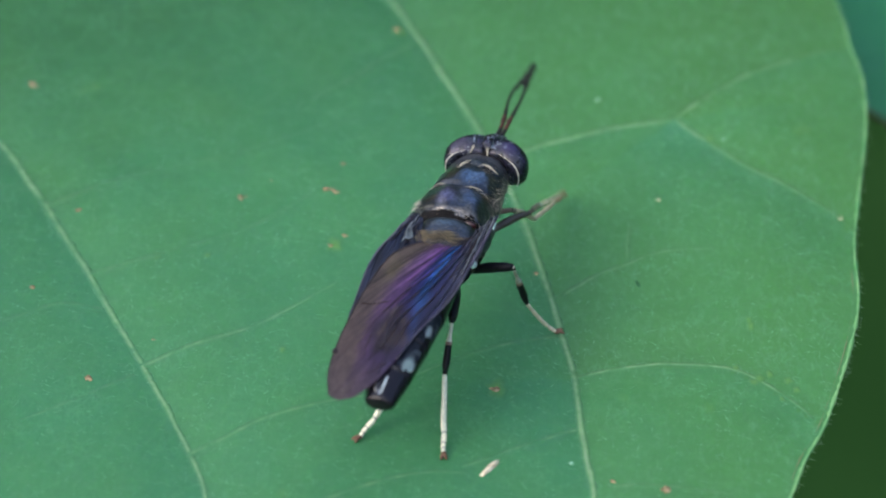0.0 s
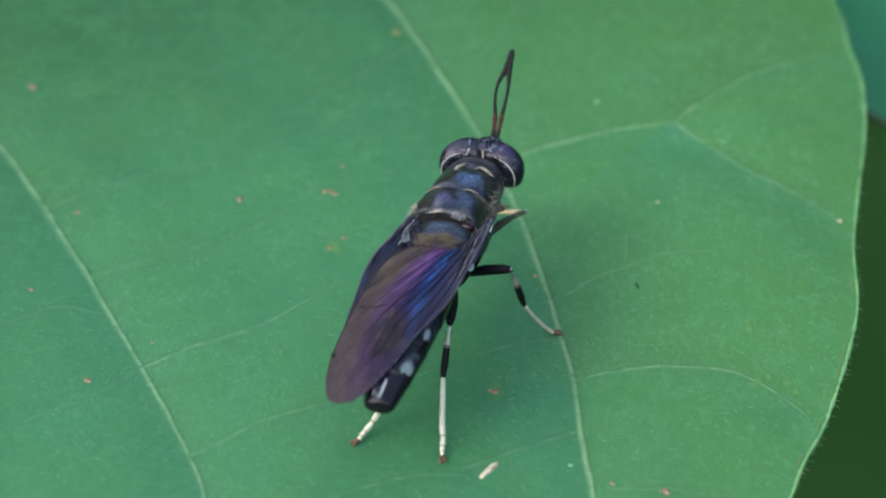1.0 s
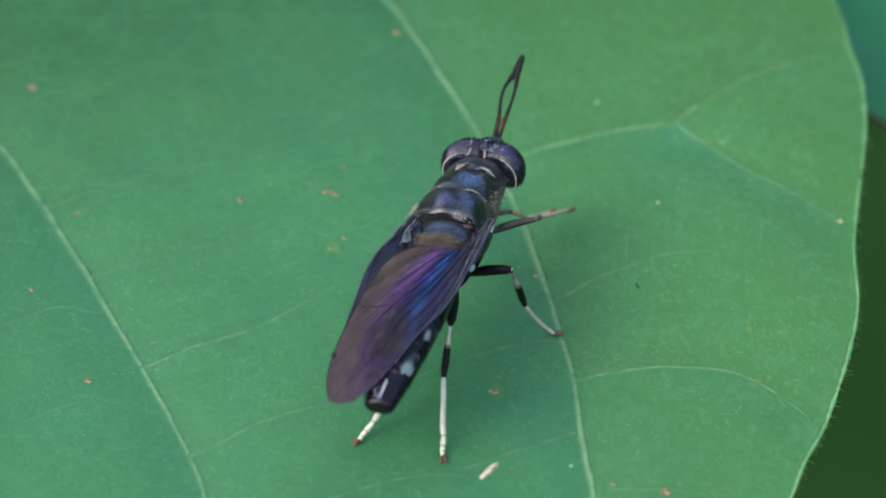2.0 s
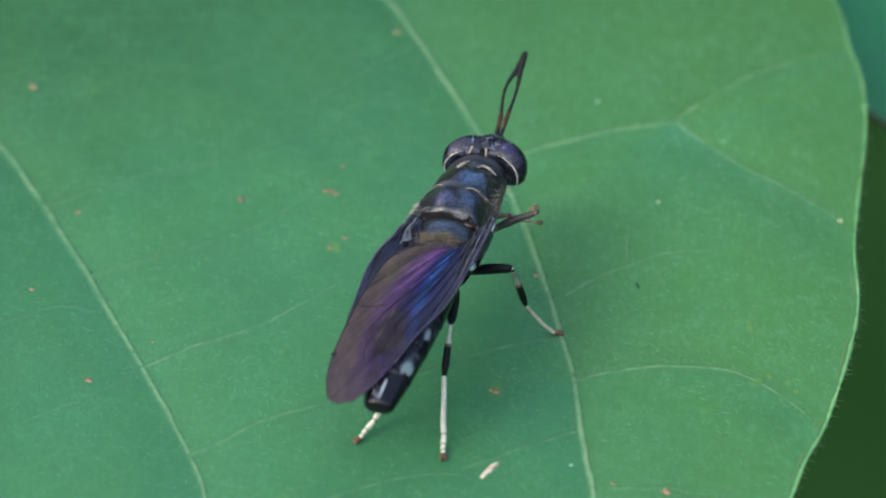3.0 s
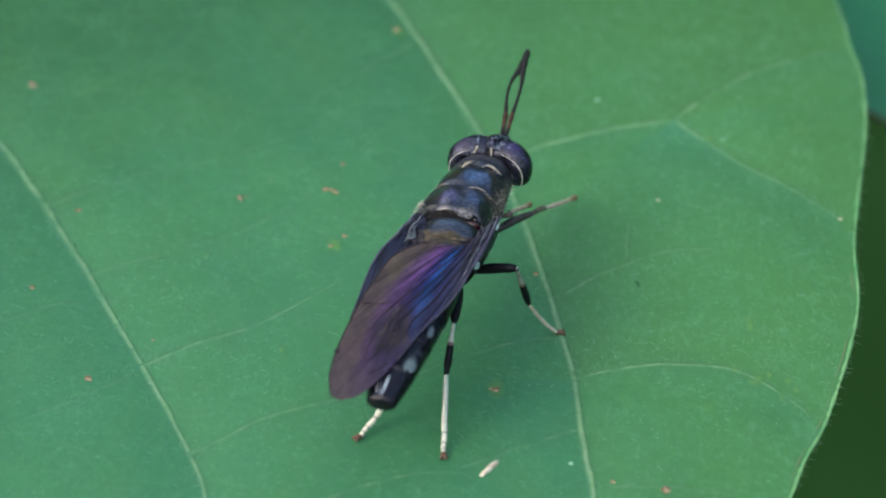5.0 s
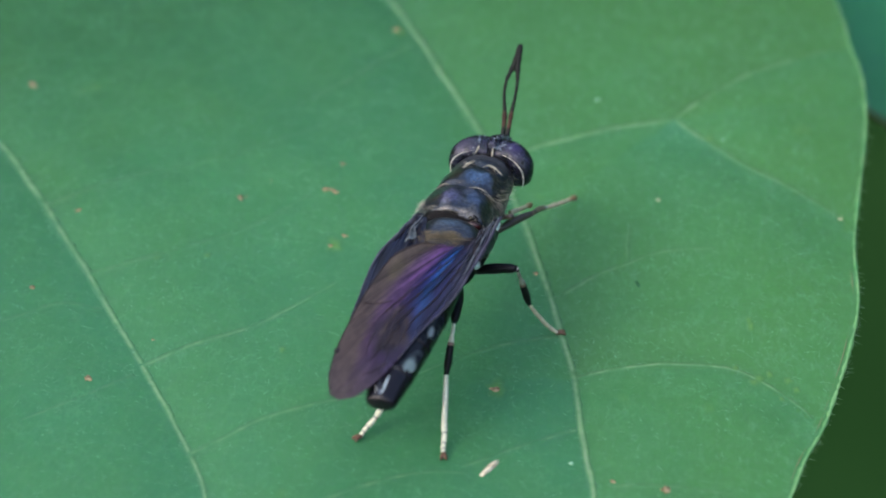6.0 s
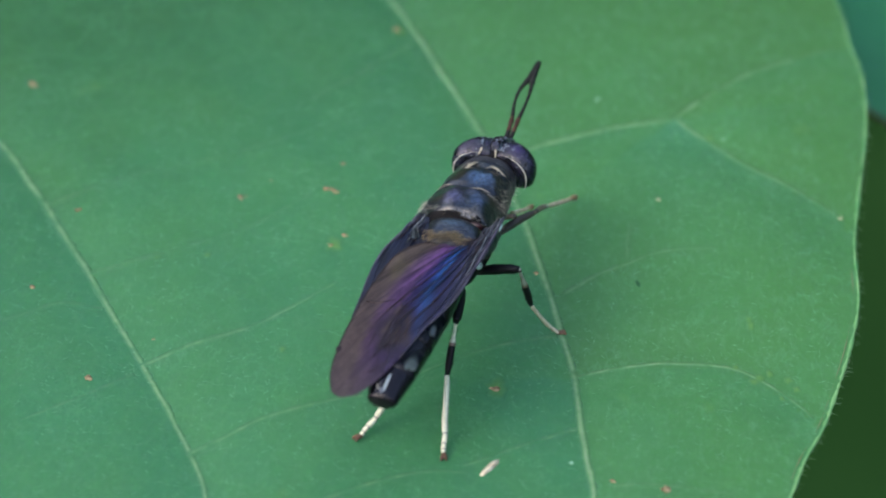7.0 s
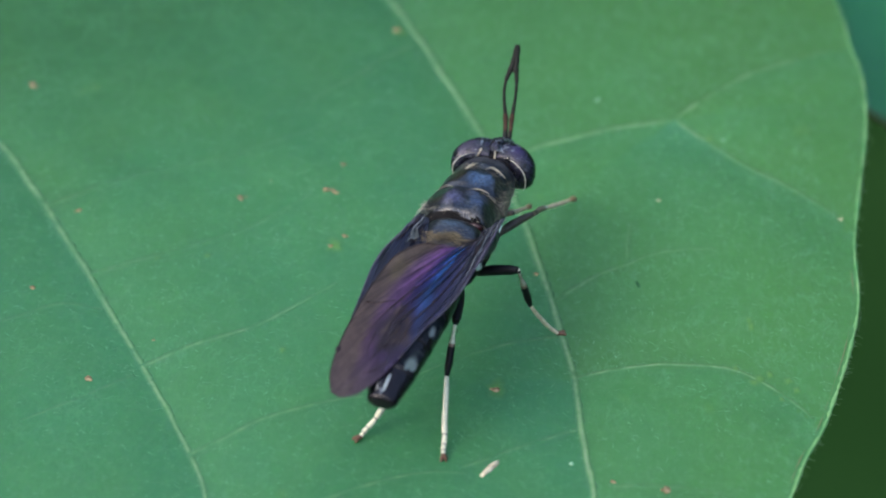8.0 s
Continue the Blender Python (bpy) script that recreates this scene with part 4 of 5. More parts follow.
# hair
def tuft(name, spots, material, label, seed):
    """spots: (centre, spread, count, lean, length); joined thin hairs."""
    rng = random.Random(seed)
    bm = bmesh.new()
    for c, spread, count, lean, length in spots:
        for _ in range(count):
            p = Vector([a + rng.gauss(0, b) for a, b in zip(c, spread)])
            st = min(SCUTUM, key=lambda q: abs(q[0] - p.x))
            r = Vector((0, (p.y - st[1]) / st[3], (p.z - st[2]) / st[4]))
            if r.length < 0.01:
                continue
            r.normalize()
            q = Vector((p.x, st[1] + r.y * st[3] * 1.0, st[2] + r.z * st[4] * 1.0))
            if c[0] < 0.2 and r.z > 0.6:
                q = Vector((p.x, p.y, 5.6 + 0.72 * math.sqrt(max(0.05, 1 - (p.y / 1.35) ** 2 - ((p.x + 0.7) / 1.3) ** 2))))
            way = (r * 0.6 + Vector(lean) + Vector((rng.gauss(0, .3), rng.gauss(0, .3), rng.gauss(0, .2)))).normalized()
            side = way.orthogonal().normalized() * rng.uniform(0.005, 0.010)
            oth = way.cross(side)
            a = [bm.verts.new(q + side * math.cos(t) + oth * math.sin(t)) for t in (0, 2.09, 4.19)]
            tip = bm.verts.new(q + way * length * rng.uniform(0.6, 1.3) + Vector(lean) * 0.1)
            for k in range(3):
                bm.faces.new((a[k], a[(k + 1) % 3], tip))
    return tagged(part(name, bm, material, fly, label), kind="stuff")


tuft("hair", [((0.78, -0.3, 6.3), (0.06, 0.8, 0.1), 60, (-0.9, 0, 0.1), 0.28), ((1.55, 1.75, 5.7), (0.22, 0.1, 0.2), 90, (-0.5, 0.2, 0.2), 0.22), ((0.5, -1.7, 5.6), (0.25, 0.1, 0.2), 130, (-0.8, -0.3, 0.2), 0.35),
              ((2.4, -1.7, 5.3), (1.3, 0.08, 0.4), 240, (-0.6, -0.4, 0.2), 0.26), ((0.95, 1.1, 6.1), (0.07, 0.25, 0.1), 40, (-0.9, 0.1, 0.1), 0.2), ((3.1, -1.5, 5.6), (0.5, 0.1, 0.3), 130, (-0.4, -0.5, 0.2), 0.2), ((2.75, 1.2, 6.0), (0.07, 0.28, 0.2), 80, (-0.9, 0, 0.1), 0.18), ((2.75, -0.8, 6.0), (0.07, 0.3, 0.2), 80, (-0.9, 0, 0.1), 0.18), ((1.4, -1.6, 5.4), (1.3, 0.1, 0.35), 150, (-0.8, -0.2, 0), 0.25),
              ((4.5, 0.55, 6.2), (0.2, 0.16, 0.1), 50, (-0.7, 0.3, 0.1), 0.22), ((4.5, -0.5, 6.2), (0.2, 0.16, 0.1), 50, (-0.7, -0.3, 0.1), 0.22)], HAIR_PALE, "short silvery-gold hair", 3)
tuft("hair", [((-0.95, 0.35, 6.2), (0.24, 0.55, 0.1), 300, (-0.45, -0.8, -0.15), 0.55), ((-0.8, 0.95, 6.0), (0.25, 0.25, 0.1), 90, (-0.8, 0.2, -0.2), 0.4), ((1.7, 0, 6.4), (1.6, 1.2, 0.1), 160, (-0.9, 0, 0.0), 0.14), ((1.0, -1.7, 5.0), (1.2, 0.1, 0.4), 160, (-0.6, -0.4, 0), 0.25)], HAIR, "golden-brown hair", 5)

# head
bm = bmesh.new()
loft(bm, stations([(5.0, 0, 5.0, 0.35, 0.4), (5.45, 0, 5.1, 0.5, 0.55), (5.68, 0, 5.2, 1.2, 0.75), (6.1, 0, 5.25, 1.5, 0.9), (6.8, 0, 5.3, 0.9, 0.85), (7.3, 0, 5.3, 0.45, 0.55), (7.55, 0, 5.3, 0.2, 0.25)], 26), 28)
head = part("head", bm, MATTE, fly, "black head")


def sweep(y):
    """How far the eyes lean back at the sides."""
    return -0.30 * max(0.0, abs(y) - 0.6) ** 1.4


for s in (1, -1):
    bm = bmesh.new()
    rings = []
    for i in range(19):
        t = i / 18
        wide = max(0.04, (1 - t ** 2.5) ** (1 / 2.5))
        y = 0.14 + 1.84 * t
        ring = []
        for k in range(36):
            a = 2 * math.pi * k / 36
            x, z = math.cos(a), math.sin(a)
            px = 6.40 + 0.98 * wide * x
            back = 5.62 + 0.25 * (1 - t) * max(0.0, 1 - abs(z) ** 2)
            px = max(px, min(back, 6.40)) if x < 0 else px
            tall = 1.10 * (0.89 + 0.11 * min(1.0, t / 0.45))
            ring.append(Vector((px + sweep(y), s * y, 5.28 + tall * wide * z)))
        rings.append(ring)
    bridge(bm, rings)
    bmesh.ops.recalc_face_normals(bm, faces=bm.faces)
    part("eye", bm, EYEM, head, "dark compound eye with violet mottling")
    # pale rim behind the eye
    pts = []
    for k in range(30):
        a = radians(-24 + 100 * k / 29)
        y = 0.14 + 1.57 * math.cos(a) ** 0.8
        z = 5.28 + 0.96 * math.copysign(abs(math.sin(a)) ** 0.8, math.sin(a))
        pts.append(Vector((5.585 + sweep(y), s * y, z)))
    bm = bmesh.new()
    tube(bm, pts, [0.005 + 0.026 * math.sin(math.pi * (k / 29) ** 0.75) * (1 + 0.5 * noise.noise((k * 0.6, s, 0))) for k in range(30)], 8, 0.8, (1, 0, 0))
    part("eye_rim", bm, PALE, head, "silvery rim behind the eye")
    bm = bmesh.new()
    tube(bm, spline([(5.95, 0.32 * s + 0.26, 6.24), (5.80, 0.36 * s + 0.26, 6.12), (5.66, 0.40 * s + 0.28, 5.98)], 8), [0.03, 0.05, 0.06, 0.05, 0.045, 0.05, 0.04, 0.02], 8, 0.5)
    part("pale_mark", bm, PALE_GOLD, head, "dull cream mark on the crown")
for line in ([(4.10, 0.85, 6.22), (4.45, 0.62, 6.30), (4.72, 0.38, 6.31)], [(4.22, -0.10, 6.40), (4.52, -0.30, 6.32), (4.50, -0.60, 6.24), (4.22, -1.02, 6.14)]):
    bm = bmesh.new()
    tube(bm, spline(line, 18), [(0.02 + 0.06 * math.sin(math.pi * k / 17)) * (1 + 0.5 * noise.noise((k * 0.5, line[0][1], 0))) for k in range(18)], 8, 0.5)
    part("pale_stripe", bm, PALE_GOLD, fly, "dull gold fold on the collar")
for line in ([(3.0, 1.55, 5.95), (2.80, 1.25, 6.22), (2.62, 0.95, 6.35)], [(2.60, 0.05, 6.42), (2.66, -0.35, 6.42), (2.62, -0.78, 6.30)]):
    bm = bmesh.new()
    tube(bm, spline(line, 18), [(0.012 + 0.030 * math.sin(math.pi * k / 17)) * (1 + 0.7 * noise.noise((k * 0.7, line[0][1], 0))) for k in range(18)], 8, 0.5)
    part("pale_stripe", bm, PALE_GOLD, fly, "dull gold fold in the cross furrow")
bm = bmesh.new()
tube(bm, spline([(2.05, -1.40, 5.45), (1.62, -1.58, 5.55), (1.25, -1.67, 5.58), (0.95, -1.70, 5.58)], 14), [0.015 + 0.045 * math.sin(math.pi * k / 13) for k in range(14)], 8, 0.6)
part("pleural_seam", bm, SEAM, fly, "pale turquoise seam on the flank")
bm = bmesh.new()
bmesh.ops.create_icosphere(bm, subdivisions=3, radius=1.0, matrix=Matrix.Translation((0.50, -0.72, 5.98)) @ Matrix.Diagonal((0.14, 0.34, 0.20, 1)))
part("membrane", bm, RED_SKIN, fly, "dark red skin between the plates of the back")
bm = bmesh.new()
loft(bm, stations([(5.9, 0, 6.1, 0.1, 0.1), (6.1, 0, 6.20, 0.26, 0.25), (6.6, 0, 6.18, 0.30, 0.26), (7.0, -0.03, 5.96, 0.32, 0.28), (7.5, -0.1, 5.60, 0.36, 0.30), (7.85, -0.2, 5.52, 0.24, 0.18)], 24), 18)
for v in bm.verts:
    v.co += Vector(noise.noise_vector(v.co * 4.5)) * 0.07
part("brow", bm, EYEM, head, "glossy brow between the eyes")
for x, y in ((6.3, 0.12), (6.3, -0.12), (6.5, 0.0)):
    bm = bmesh.new()
    bmesh.ops.create_icosphere(bm, subdivisions=2, radius=0.085, matrix=Matrix.Translation((x, y, 6.44)))
    part("ocellus", bm, GLOSS, head)

# antennae: both bow outwards and touch again at the tips
ANT_BASE = Vector((7.9, -0.07, 5.48))
antennae = []
for s in (1, -1):
    pts = spline([(0, 0.09 * s, 0), (0.5, 0.12 * s, 0), (1.1, 0.15 * s + 0.03, 0), (2.0, 0.26 * s + 0.09, 0.02), (2.7, 0.25 * s + 0.10, 0.02), (3.3, 0.12 * s + 0.06, 0), (3.9, 0.05 * s + 0.02, 0), (4.45, 0.03 * s, 0)], 40)
    rad = [interp(p.x, [(0, 0.10), (0.35, 0.12), (0.5, 0.09), (0.9, 0.12), (1.25, 0.10), (2.0, 0.068), (2.7, 0.08), (3.2, 0.125), (3.8, 0.13), (4.3, 0.11), (4.45, 0.07)]) * (1 + 0.12 * math.sin(p.x * 14)) for p in pts]
    bm = bmesh.new()
    tube(bm, pts, rad, 10, 0.8, slot=lambda i: 1 if 5 <= i <= 11 else 0)
    an = part("antenna", bm, [ANT, ANT_RED], fly, "black antenna, rufous near its base")
    an.location = ANT_BASE * MM
    antennae.append(an)


# abdomen: five overlapping segments and the tip
def spine(x):
    """Middle line and half sizes of the abdomen at x."""
    return (interp(-x, [(0.8, 0.15), (3, 0.24), (6, 0.36), (8.5, 0.31), (10.2, 0.2)]), interp(-x, [(0.8, 4.6), (2.5, 4.62), (4.5, 4.5), (6.5, 4.35), (8.5, 4.22), (10.2, 4.15)]),
            interp(-x, [(0.8, 1.0), (2.5, 1.28), (4.5, 1.32), (6.5, 1.20), (8.5, 0.95), (10.2, 0.60)]), interp(-x, [(0.8, 0.8), (2.5, 0.85), (4.5, 0.85), (6.5, 0.76), (8.5, 0.60), (10.2, 0.34)]))


cuts = [-0.8, -2.6, -4.5, -6.4, -8.3, -9.75]
for i, (a, b) in enumerate(zip(cuts, cuts[1:])):
    rows = []
    for k in range(9):
        x = a + (b - 0.12 - a) * k / 8
        y, z, w, h = spine(x)
        g = 1.0 - 0.007 * (1 - min(1.0, k / 3)) + 0.008 * (k / 8)
        if k == 8 and i < 4:
            g *= 0.997
        rows.append((x, y, z, w * g, h * g))
    if i == 4:      # the rounded end
        x, y, z, w, h = rows[-1]
        rows += [(x - d, y, z, w * q, h * q) for d, q in ((0.05, 0.985), (0.10, 0.95), (0.15, 0.88), (0.19, 0.76), (0.22, 0.55), (0.235, 0.25))]
    bm = bmesh.new()
    loft(bm, rows, 36, 2.0)
    part("abdomen_segment", bm, GLOSS, fly, "glossy blue-black body segment")
def skin(x, ang, out=1.0):
    """A point on the abdomen; ang: degrees from its right side over the top."""
    y, z, w, h = spine(x)
    return Vector((x, y - out * w * math.cos(radians(ang)), z + out * h * math.sin(radians(ang))))


# thin pale strips laid on the tail in place of its gloss highlights
for a0, a1, x0, x1, r, material in ((84, 90, -8.80, -9.86, 0.042, TAIL_GLINT), (104, 108, -9.05, -9.70, 0.022, RIDGE), (116, 112, -9.3, -9.80, 0.018, PALE), (98, 96, -9.55, -9.90, 0.060, RIDGE)):
    bm = bmesh.new()
    tube(bm, [skin(x0 + (x1 - x0) * k / 9, a0 + (a1 - a0) * k / 9) for k in range(10)], [0.006 + r * math.sin(math.pi * (0.06 + 0.9 * k / 9)) ** 0.8 * (1 + 0.5 * noise.noise((k * 0.9, r * 60, 0))) for k in range(10)], 9, 0.3)
    part("tail_glint", bm, material, fly, "lengthwise gloss streak at the tail, built as a pale strip")
# bloomy flanks of two segments, each with the sky's highlight painted at its hind corner
for x0, x1, lo, hi0, hi1 in ((-4.65, -6.02, 12, 42, 56), (-6.9, -8.24, 24, 44, 78)):
    bm = bmesh.new()
    rings = []
    for k in range(10):
        f = k / 9
        hi = hi0 + (hi1 - hi0) * f + 3 * noise.noise((f * 4, x0, 0))
        a, b = (lo, hi) if 0 < k < 9 else (lo + 0.25 * (hi - lo), hi - 0.25 * (hi - lo))
        rings.append([skin(x0 + (x1 - x0) * f + 0.10 * math.sin(t * 1.1) * f, a + (b - a) * t / 8, 1.02) for t in range(9)])
    bridge(bm, rings, closed=False, caps=False)
    bmesh.ops.solidify(bm, geom=bm.faces[:], thickness=0.02)
    part("bloom_glint", bm, BLOOM_GLINT, fly, "grey-blue bloom with a painted bluish-white sky highlight")


# wings
def drape(x, y):
    return 6.0 + 0.17 * (x + 2) - 0.06 * y * y


def wing(lead, trail, lift, hinge, hand, material, label, folds):
    """A folded wing over the back. hand: 1 where it reaches from the hinge towards the fly's left."""
    n, m = 60, 34
    a, b = spline([(x, y, 0) for x, y in lead], n), spline([(x, y, 0) for x, y in trail], n)

    def polar(p):
        v = Vector((hinge[0] - p.x, (p.y - hinge[1]) * hand))
        return v.length / 12.0, math.atan2(v.y, v.x) / 1.05 + 0.12

    def at(p, dz=0.0):
        r, th = polar(p)
        ripple = 0.075 * math.sin(th * 34) * max(0.0, 1 - r / 0.62) * min(1.0, r * 8) + 0.03 * noise.noise((p.x * 0.8, p.y * 1.8, lift))
        return Vector((p.x, p.y, drape(p.x, p.y) + lift + ripple + dz))
    bm = bmesh.new()
    uvl = bm.loops.layers.uv.new("UVMap")
    for side in (0, 1):
        flat = [[a[i].lerp(b[i], j / (m - 1)) for j in range(m)] for i in range(n)]
        g = [[bm.verts.new(at(q, -0.018 * side)) for q in row] for row in flat]
        for i in range(n - 1):
            for j in range(m - 1):
                ids = ((i, j), (i + 1, j), (i + 1, j + 1), (i, j + 1))
                if side:
                    ids = ids[::-1]
                f = bm.faces.new([g[p][q] for p, q in ids])
                for lp, (p, q) in zip(f.loops, ids):
                    lp[uvl].uv = polar(flat[p][q])
    ob = part("wing", bm, material, fly, label)
    for i, (pts, r) in enumerate(folds):
        line = [at(q, 0.012) for q in spline([(x, y, 0) for x, y in pts], 24)]
        bm = bmesh.new()
        tube(bm, line, [r * (1 - 0.65 * k / 23) * (1 + 0.35 * noise.noise((k * 0.7, r * 90, i))) for k in range(24)], 6, 0.45)
        part("wing_vein", bm, COSTA if i == 0 else UNDERWING if i in (1, 2) else WINGVEIN, ob)
    return ob, at


UNDER_LEAD = [(0.46, 1.73), (-0.65, 2.3), (-1.69, 2.80), (-3.69, 2.95), (-5.67, 2.95), (-7.0, 2.6), (-8.2, 2.1), (-9.0, 1.6), (-9.3, 1.2)]
UNDER_TRAIL = [(0.2, 1.3), (-1.0, 0.9), (-1.8, -0.2), (-3.4, -0.4), (-5.0, -0.1), (-6.6, 0.3), (-8.0, 0.7), (-8.9, 0.95), (-9.3, 1.1)]
under_wing, on_under = wing(UNDER_LEAD, UNDER_TRAIL, -0.10, (0.5, 1.9), -1, UNDERWING, "smoky blue-black wing folded beneath the other", [([(0.46, 1.73), (-1.69, 2.80), (-3.69, 2.95), (-6.5, 2.85)], 0.07), ([(0.4, 1.6), (-1.8, 2.6), (-4.5, 2.7)], 0.045)])
OVER_LEAD = [(0.99, -1.86), (-0.44, -1.76), (-2.04, -1.57), (-3.72, -1.34), (-5.0, -0.98), (-6.4, -0.42), (-8.1, 0.06), (-9.4, 0.58), (-10.27, 1.16), (-10.52, 1.70)]
OVER_TRAIL = [(0.5, -1.68), (-0.9, -1.36), (-1.39, -0.22), (-1.48, 0.98), (-2.26, 2.03), (-3.9, 2.55), (-5.69, 2.80), (-7.4, 2.92), (-9.0, 2.80), (-10.04, 2.46), (-10.36, 2.20), (-10.54, 1.85)]
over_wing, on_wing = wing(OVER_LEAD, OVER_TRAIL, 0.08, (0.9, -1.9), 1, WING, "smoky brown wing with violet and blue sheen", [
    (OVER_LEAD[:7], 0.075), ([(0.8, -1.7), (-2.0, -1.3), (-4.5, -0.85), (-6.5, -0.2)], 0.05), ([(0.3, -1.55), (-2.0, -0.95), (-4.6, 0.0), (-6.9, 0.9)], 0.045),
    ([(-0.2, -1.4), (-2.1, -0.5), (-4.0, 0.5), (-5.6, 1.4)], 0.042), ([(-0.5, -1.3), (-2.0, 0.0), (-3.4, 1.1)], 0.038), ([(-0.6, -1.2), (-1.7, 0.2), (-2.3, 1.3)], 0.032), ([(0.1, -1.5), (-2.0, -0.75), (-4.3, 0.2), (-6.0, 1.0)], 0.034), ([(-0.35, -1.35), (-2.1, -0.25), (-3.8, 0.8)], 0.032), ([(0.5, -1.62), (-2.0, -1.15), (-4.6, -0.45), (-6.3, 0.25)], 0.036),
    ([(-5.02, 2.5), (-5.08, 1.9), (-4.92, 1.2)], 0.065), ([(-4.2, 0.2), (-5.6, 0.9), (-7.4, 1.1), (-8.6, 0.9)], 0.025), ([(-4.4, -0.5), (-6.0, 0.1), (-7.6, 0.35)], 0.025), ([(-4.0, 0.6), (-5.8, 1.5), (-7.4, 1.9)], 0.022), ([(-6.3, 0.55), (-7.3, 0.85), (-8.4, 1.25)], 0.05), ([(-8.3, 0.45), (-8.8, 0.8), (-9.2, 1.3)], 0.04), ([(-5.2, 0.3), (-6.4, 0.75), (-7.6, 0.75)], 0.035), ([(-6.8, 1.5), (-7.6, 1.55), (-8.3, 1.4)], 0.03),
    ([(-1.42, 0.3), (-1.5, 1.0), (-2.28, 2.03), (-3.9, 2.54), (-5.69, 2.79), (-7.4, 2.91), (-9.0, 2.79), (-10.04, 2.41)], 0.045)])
bm = bmesh.new()
bmesh.ops.create_icosphere(bm, subdivisions=2, radius=0.13, matrix=Matrix.Translation(on_wing(Vector((-7.75, 2.86, 0)), 0.02)) @ Matrix.Diagonal((1.5, 1.0, 0.35, 1)))
part("wing_spot", bm, WINGVEIN, over_wing, "small black spot at the edge")
# pale three-cornered skin at the root of the lower wing
bm = bmesh.new()
corner = [Vector((-1.27, 1.90)), Vector((-1.05, 1.36)), Vector((-0.22, 1.72))]
rows = []
for i in range(7):
    row = []
    for j in range(7):
        q = corner[2].lerp(corner[0].lerp(corner[1], j / 6), 0.08 + 0.92 * i / 6)
        row.append(bm.verts.new(on_under(Vector((q.x, q.y, 0)), 0.07 + 0.05 * math.sin(3.1 * j / 6) - 0.03 * i / 6)))
    rows.append(row)
for u, v in zip(rows, rows[1:]):
    for j in range(6):
        bm.faces.new((u[j], v[j], v[j + 1], u[j + 1]))
bmesh.ops.solidify(bm, geom=bm.faces[:], thickness=0.02)
part("wing_scale", bm, SLATE_PALE, under_wing, "pale blue-grey scale at the wing root")


rng = random.Random(12)
for k in range(16):
    y0, y1 = -1.86 + 0.034 * k, -1.76 + 0.052 * k
    long = rng.uniform(0.9, 3.4)
    bm = bmesh.new()
    tube(bm, [on_wing(Vector((0.98 - 0.06 * k - long * i / 13, y0 + (y1 - y0) * i / 13 + 0.012 * math.sin(i * 1.1 + k * 2), 0)), 0.04 + 0.03 * math.sin(i * 0.6 + k)) for i in range(14)],
         [0.006 + rng.uniform(0.010, 0.030) * math.sin(math.pi * i / 13) for i in range(14)], 7)
    part("root_ridge", bm, (RIDGE, COSTA, SCALE, WINGVEIN, RIDGE, COSTA, WINGVEIN)[k % 7], over_wing, "slate ridge at the wing root")
for k in range(5):
    long = rng.uniform(0.9, 2.0)
    bm = bmesh.new()
    tube(bm, [on_under(Vector((0.50 - 0.1 * k - long * i / 13, 1.76 - 0.12 * k + long * (0.50 - 0.07 * k) * i / 13, 0)), 0.05 + 0.04 * math.sin(i * 0.9 + k)) for i in range(14)],
         [0.010 + rng.uniform(0.015, 0.035) * math.sin(math.pi * i / 13) for i in range(14)], 7)
    part("root_ridge", bm, (RIDGE, WINGVEIN, SCALE)[k % 3], under_wing, "slate ridge at the wing root")

# legs
def segment(name, pts, radii, mats, parent, at, slot=None, label="", n=18):
    bm = bmesh.new()
    line = spline(pts, n)
    rr = [interp(i / (n - 1), radii) for i in range(n)]
    tube(bm, line, rr, 10, slot=slot)
    ob = part(name, bm, mats, parent, label)
    ob.location = Vector(at) * MM
    return ob


def bristles(parent, pts, r, at, material, seed, count=60):
    """Short hairs along a segment."""
    rng = random.Random(seed)
    line = spline(pts, 18)
    bm = bmesh.new()
    for _ in range(count):
        i = rng.randrange(1, 16)
        way = (line[i + 1] - line[i]).normalized()
        out = way.orthogonal().normalized()
        out.rotate(Matrix.Rotation(rng.uniform(0, 6.28), 3, way))
        p = line[i].lerp(line[i + 1], rng.random()) + out * r * 0.9
        go = (way * rng.uniform(0.6, 1.2) + out).normalized()
        side = go.orthogonal().normalized() * 0.007
        oth = go.cross(side)
        a = [bm.verts.new(p + side * math.cos(t) + oth * math.sin(t)) for t in (0, 2.09, 4.19)]
        tip = bm.verts.new(p + go * rng.uniform(0.10, 0.22))
        for k in range(3):
            bm.faces.new((a[k], a[(k + 1) % 3], tip))
    ob = part("bristles", bm, material, parent, "fine short bristles")
    ob.location = Vector(at) * MM
    return tagged(ob, kind="stuff")


def claws(bm_pts, parent, at):
    """Two small hooked claws and a pad."""
    tip, way = Vector(bm_pts[0]), Vector(bm_pts[1]).normalized()
    side = way.cross(Vector((0, 0, 1))).normalized()
    bm = bmesh.new()
    for s in (1, -1):
        tube(bm, spline([tip - way * 0.08, tip + way * 0.18 + side * 0.06 * s + Vector((0, 0, 0.07)), tip + way * 0.36 + side * 0.13 * s], 8), [0.08, 0.09, 0.095, 0.09, 0.085, 0.07, 0.05, 0.02], 7)
    ob = part("claw", bm, CLAW, parent, "red-brown claws")
    ob.location = Vector(at) * MM
    return ob


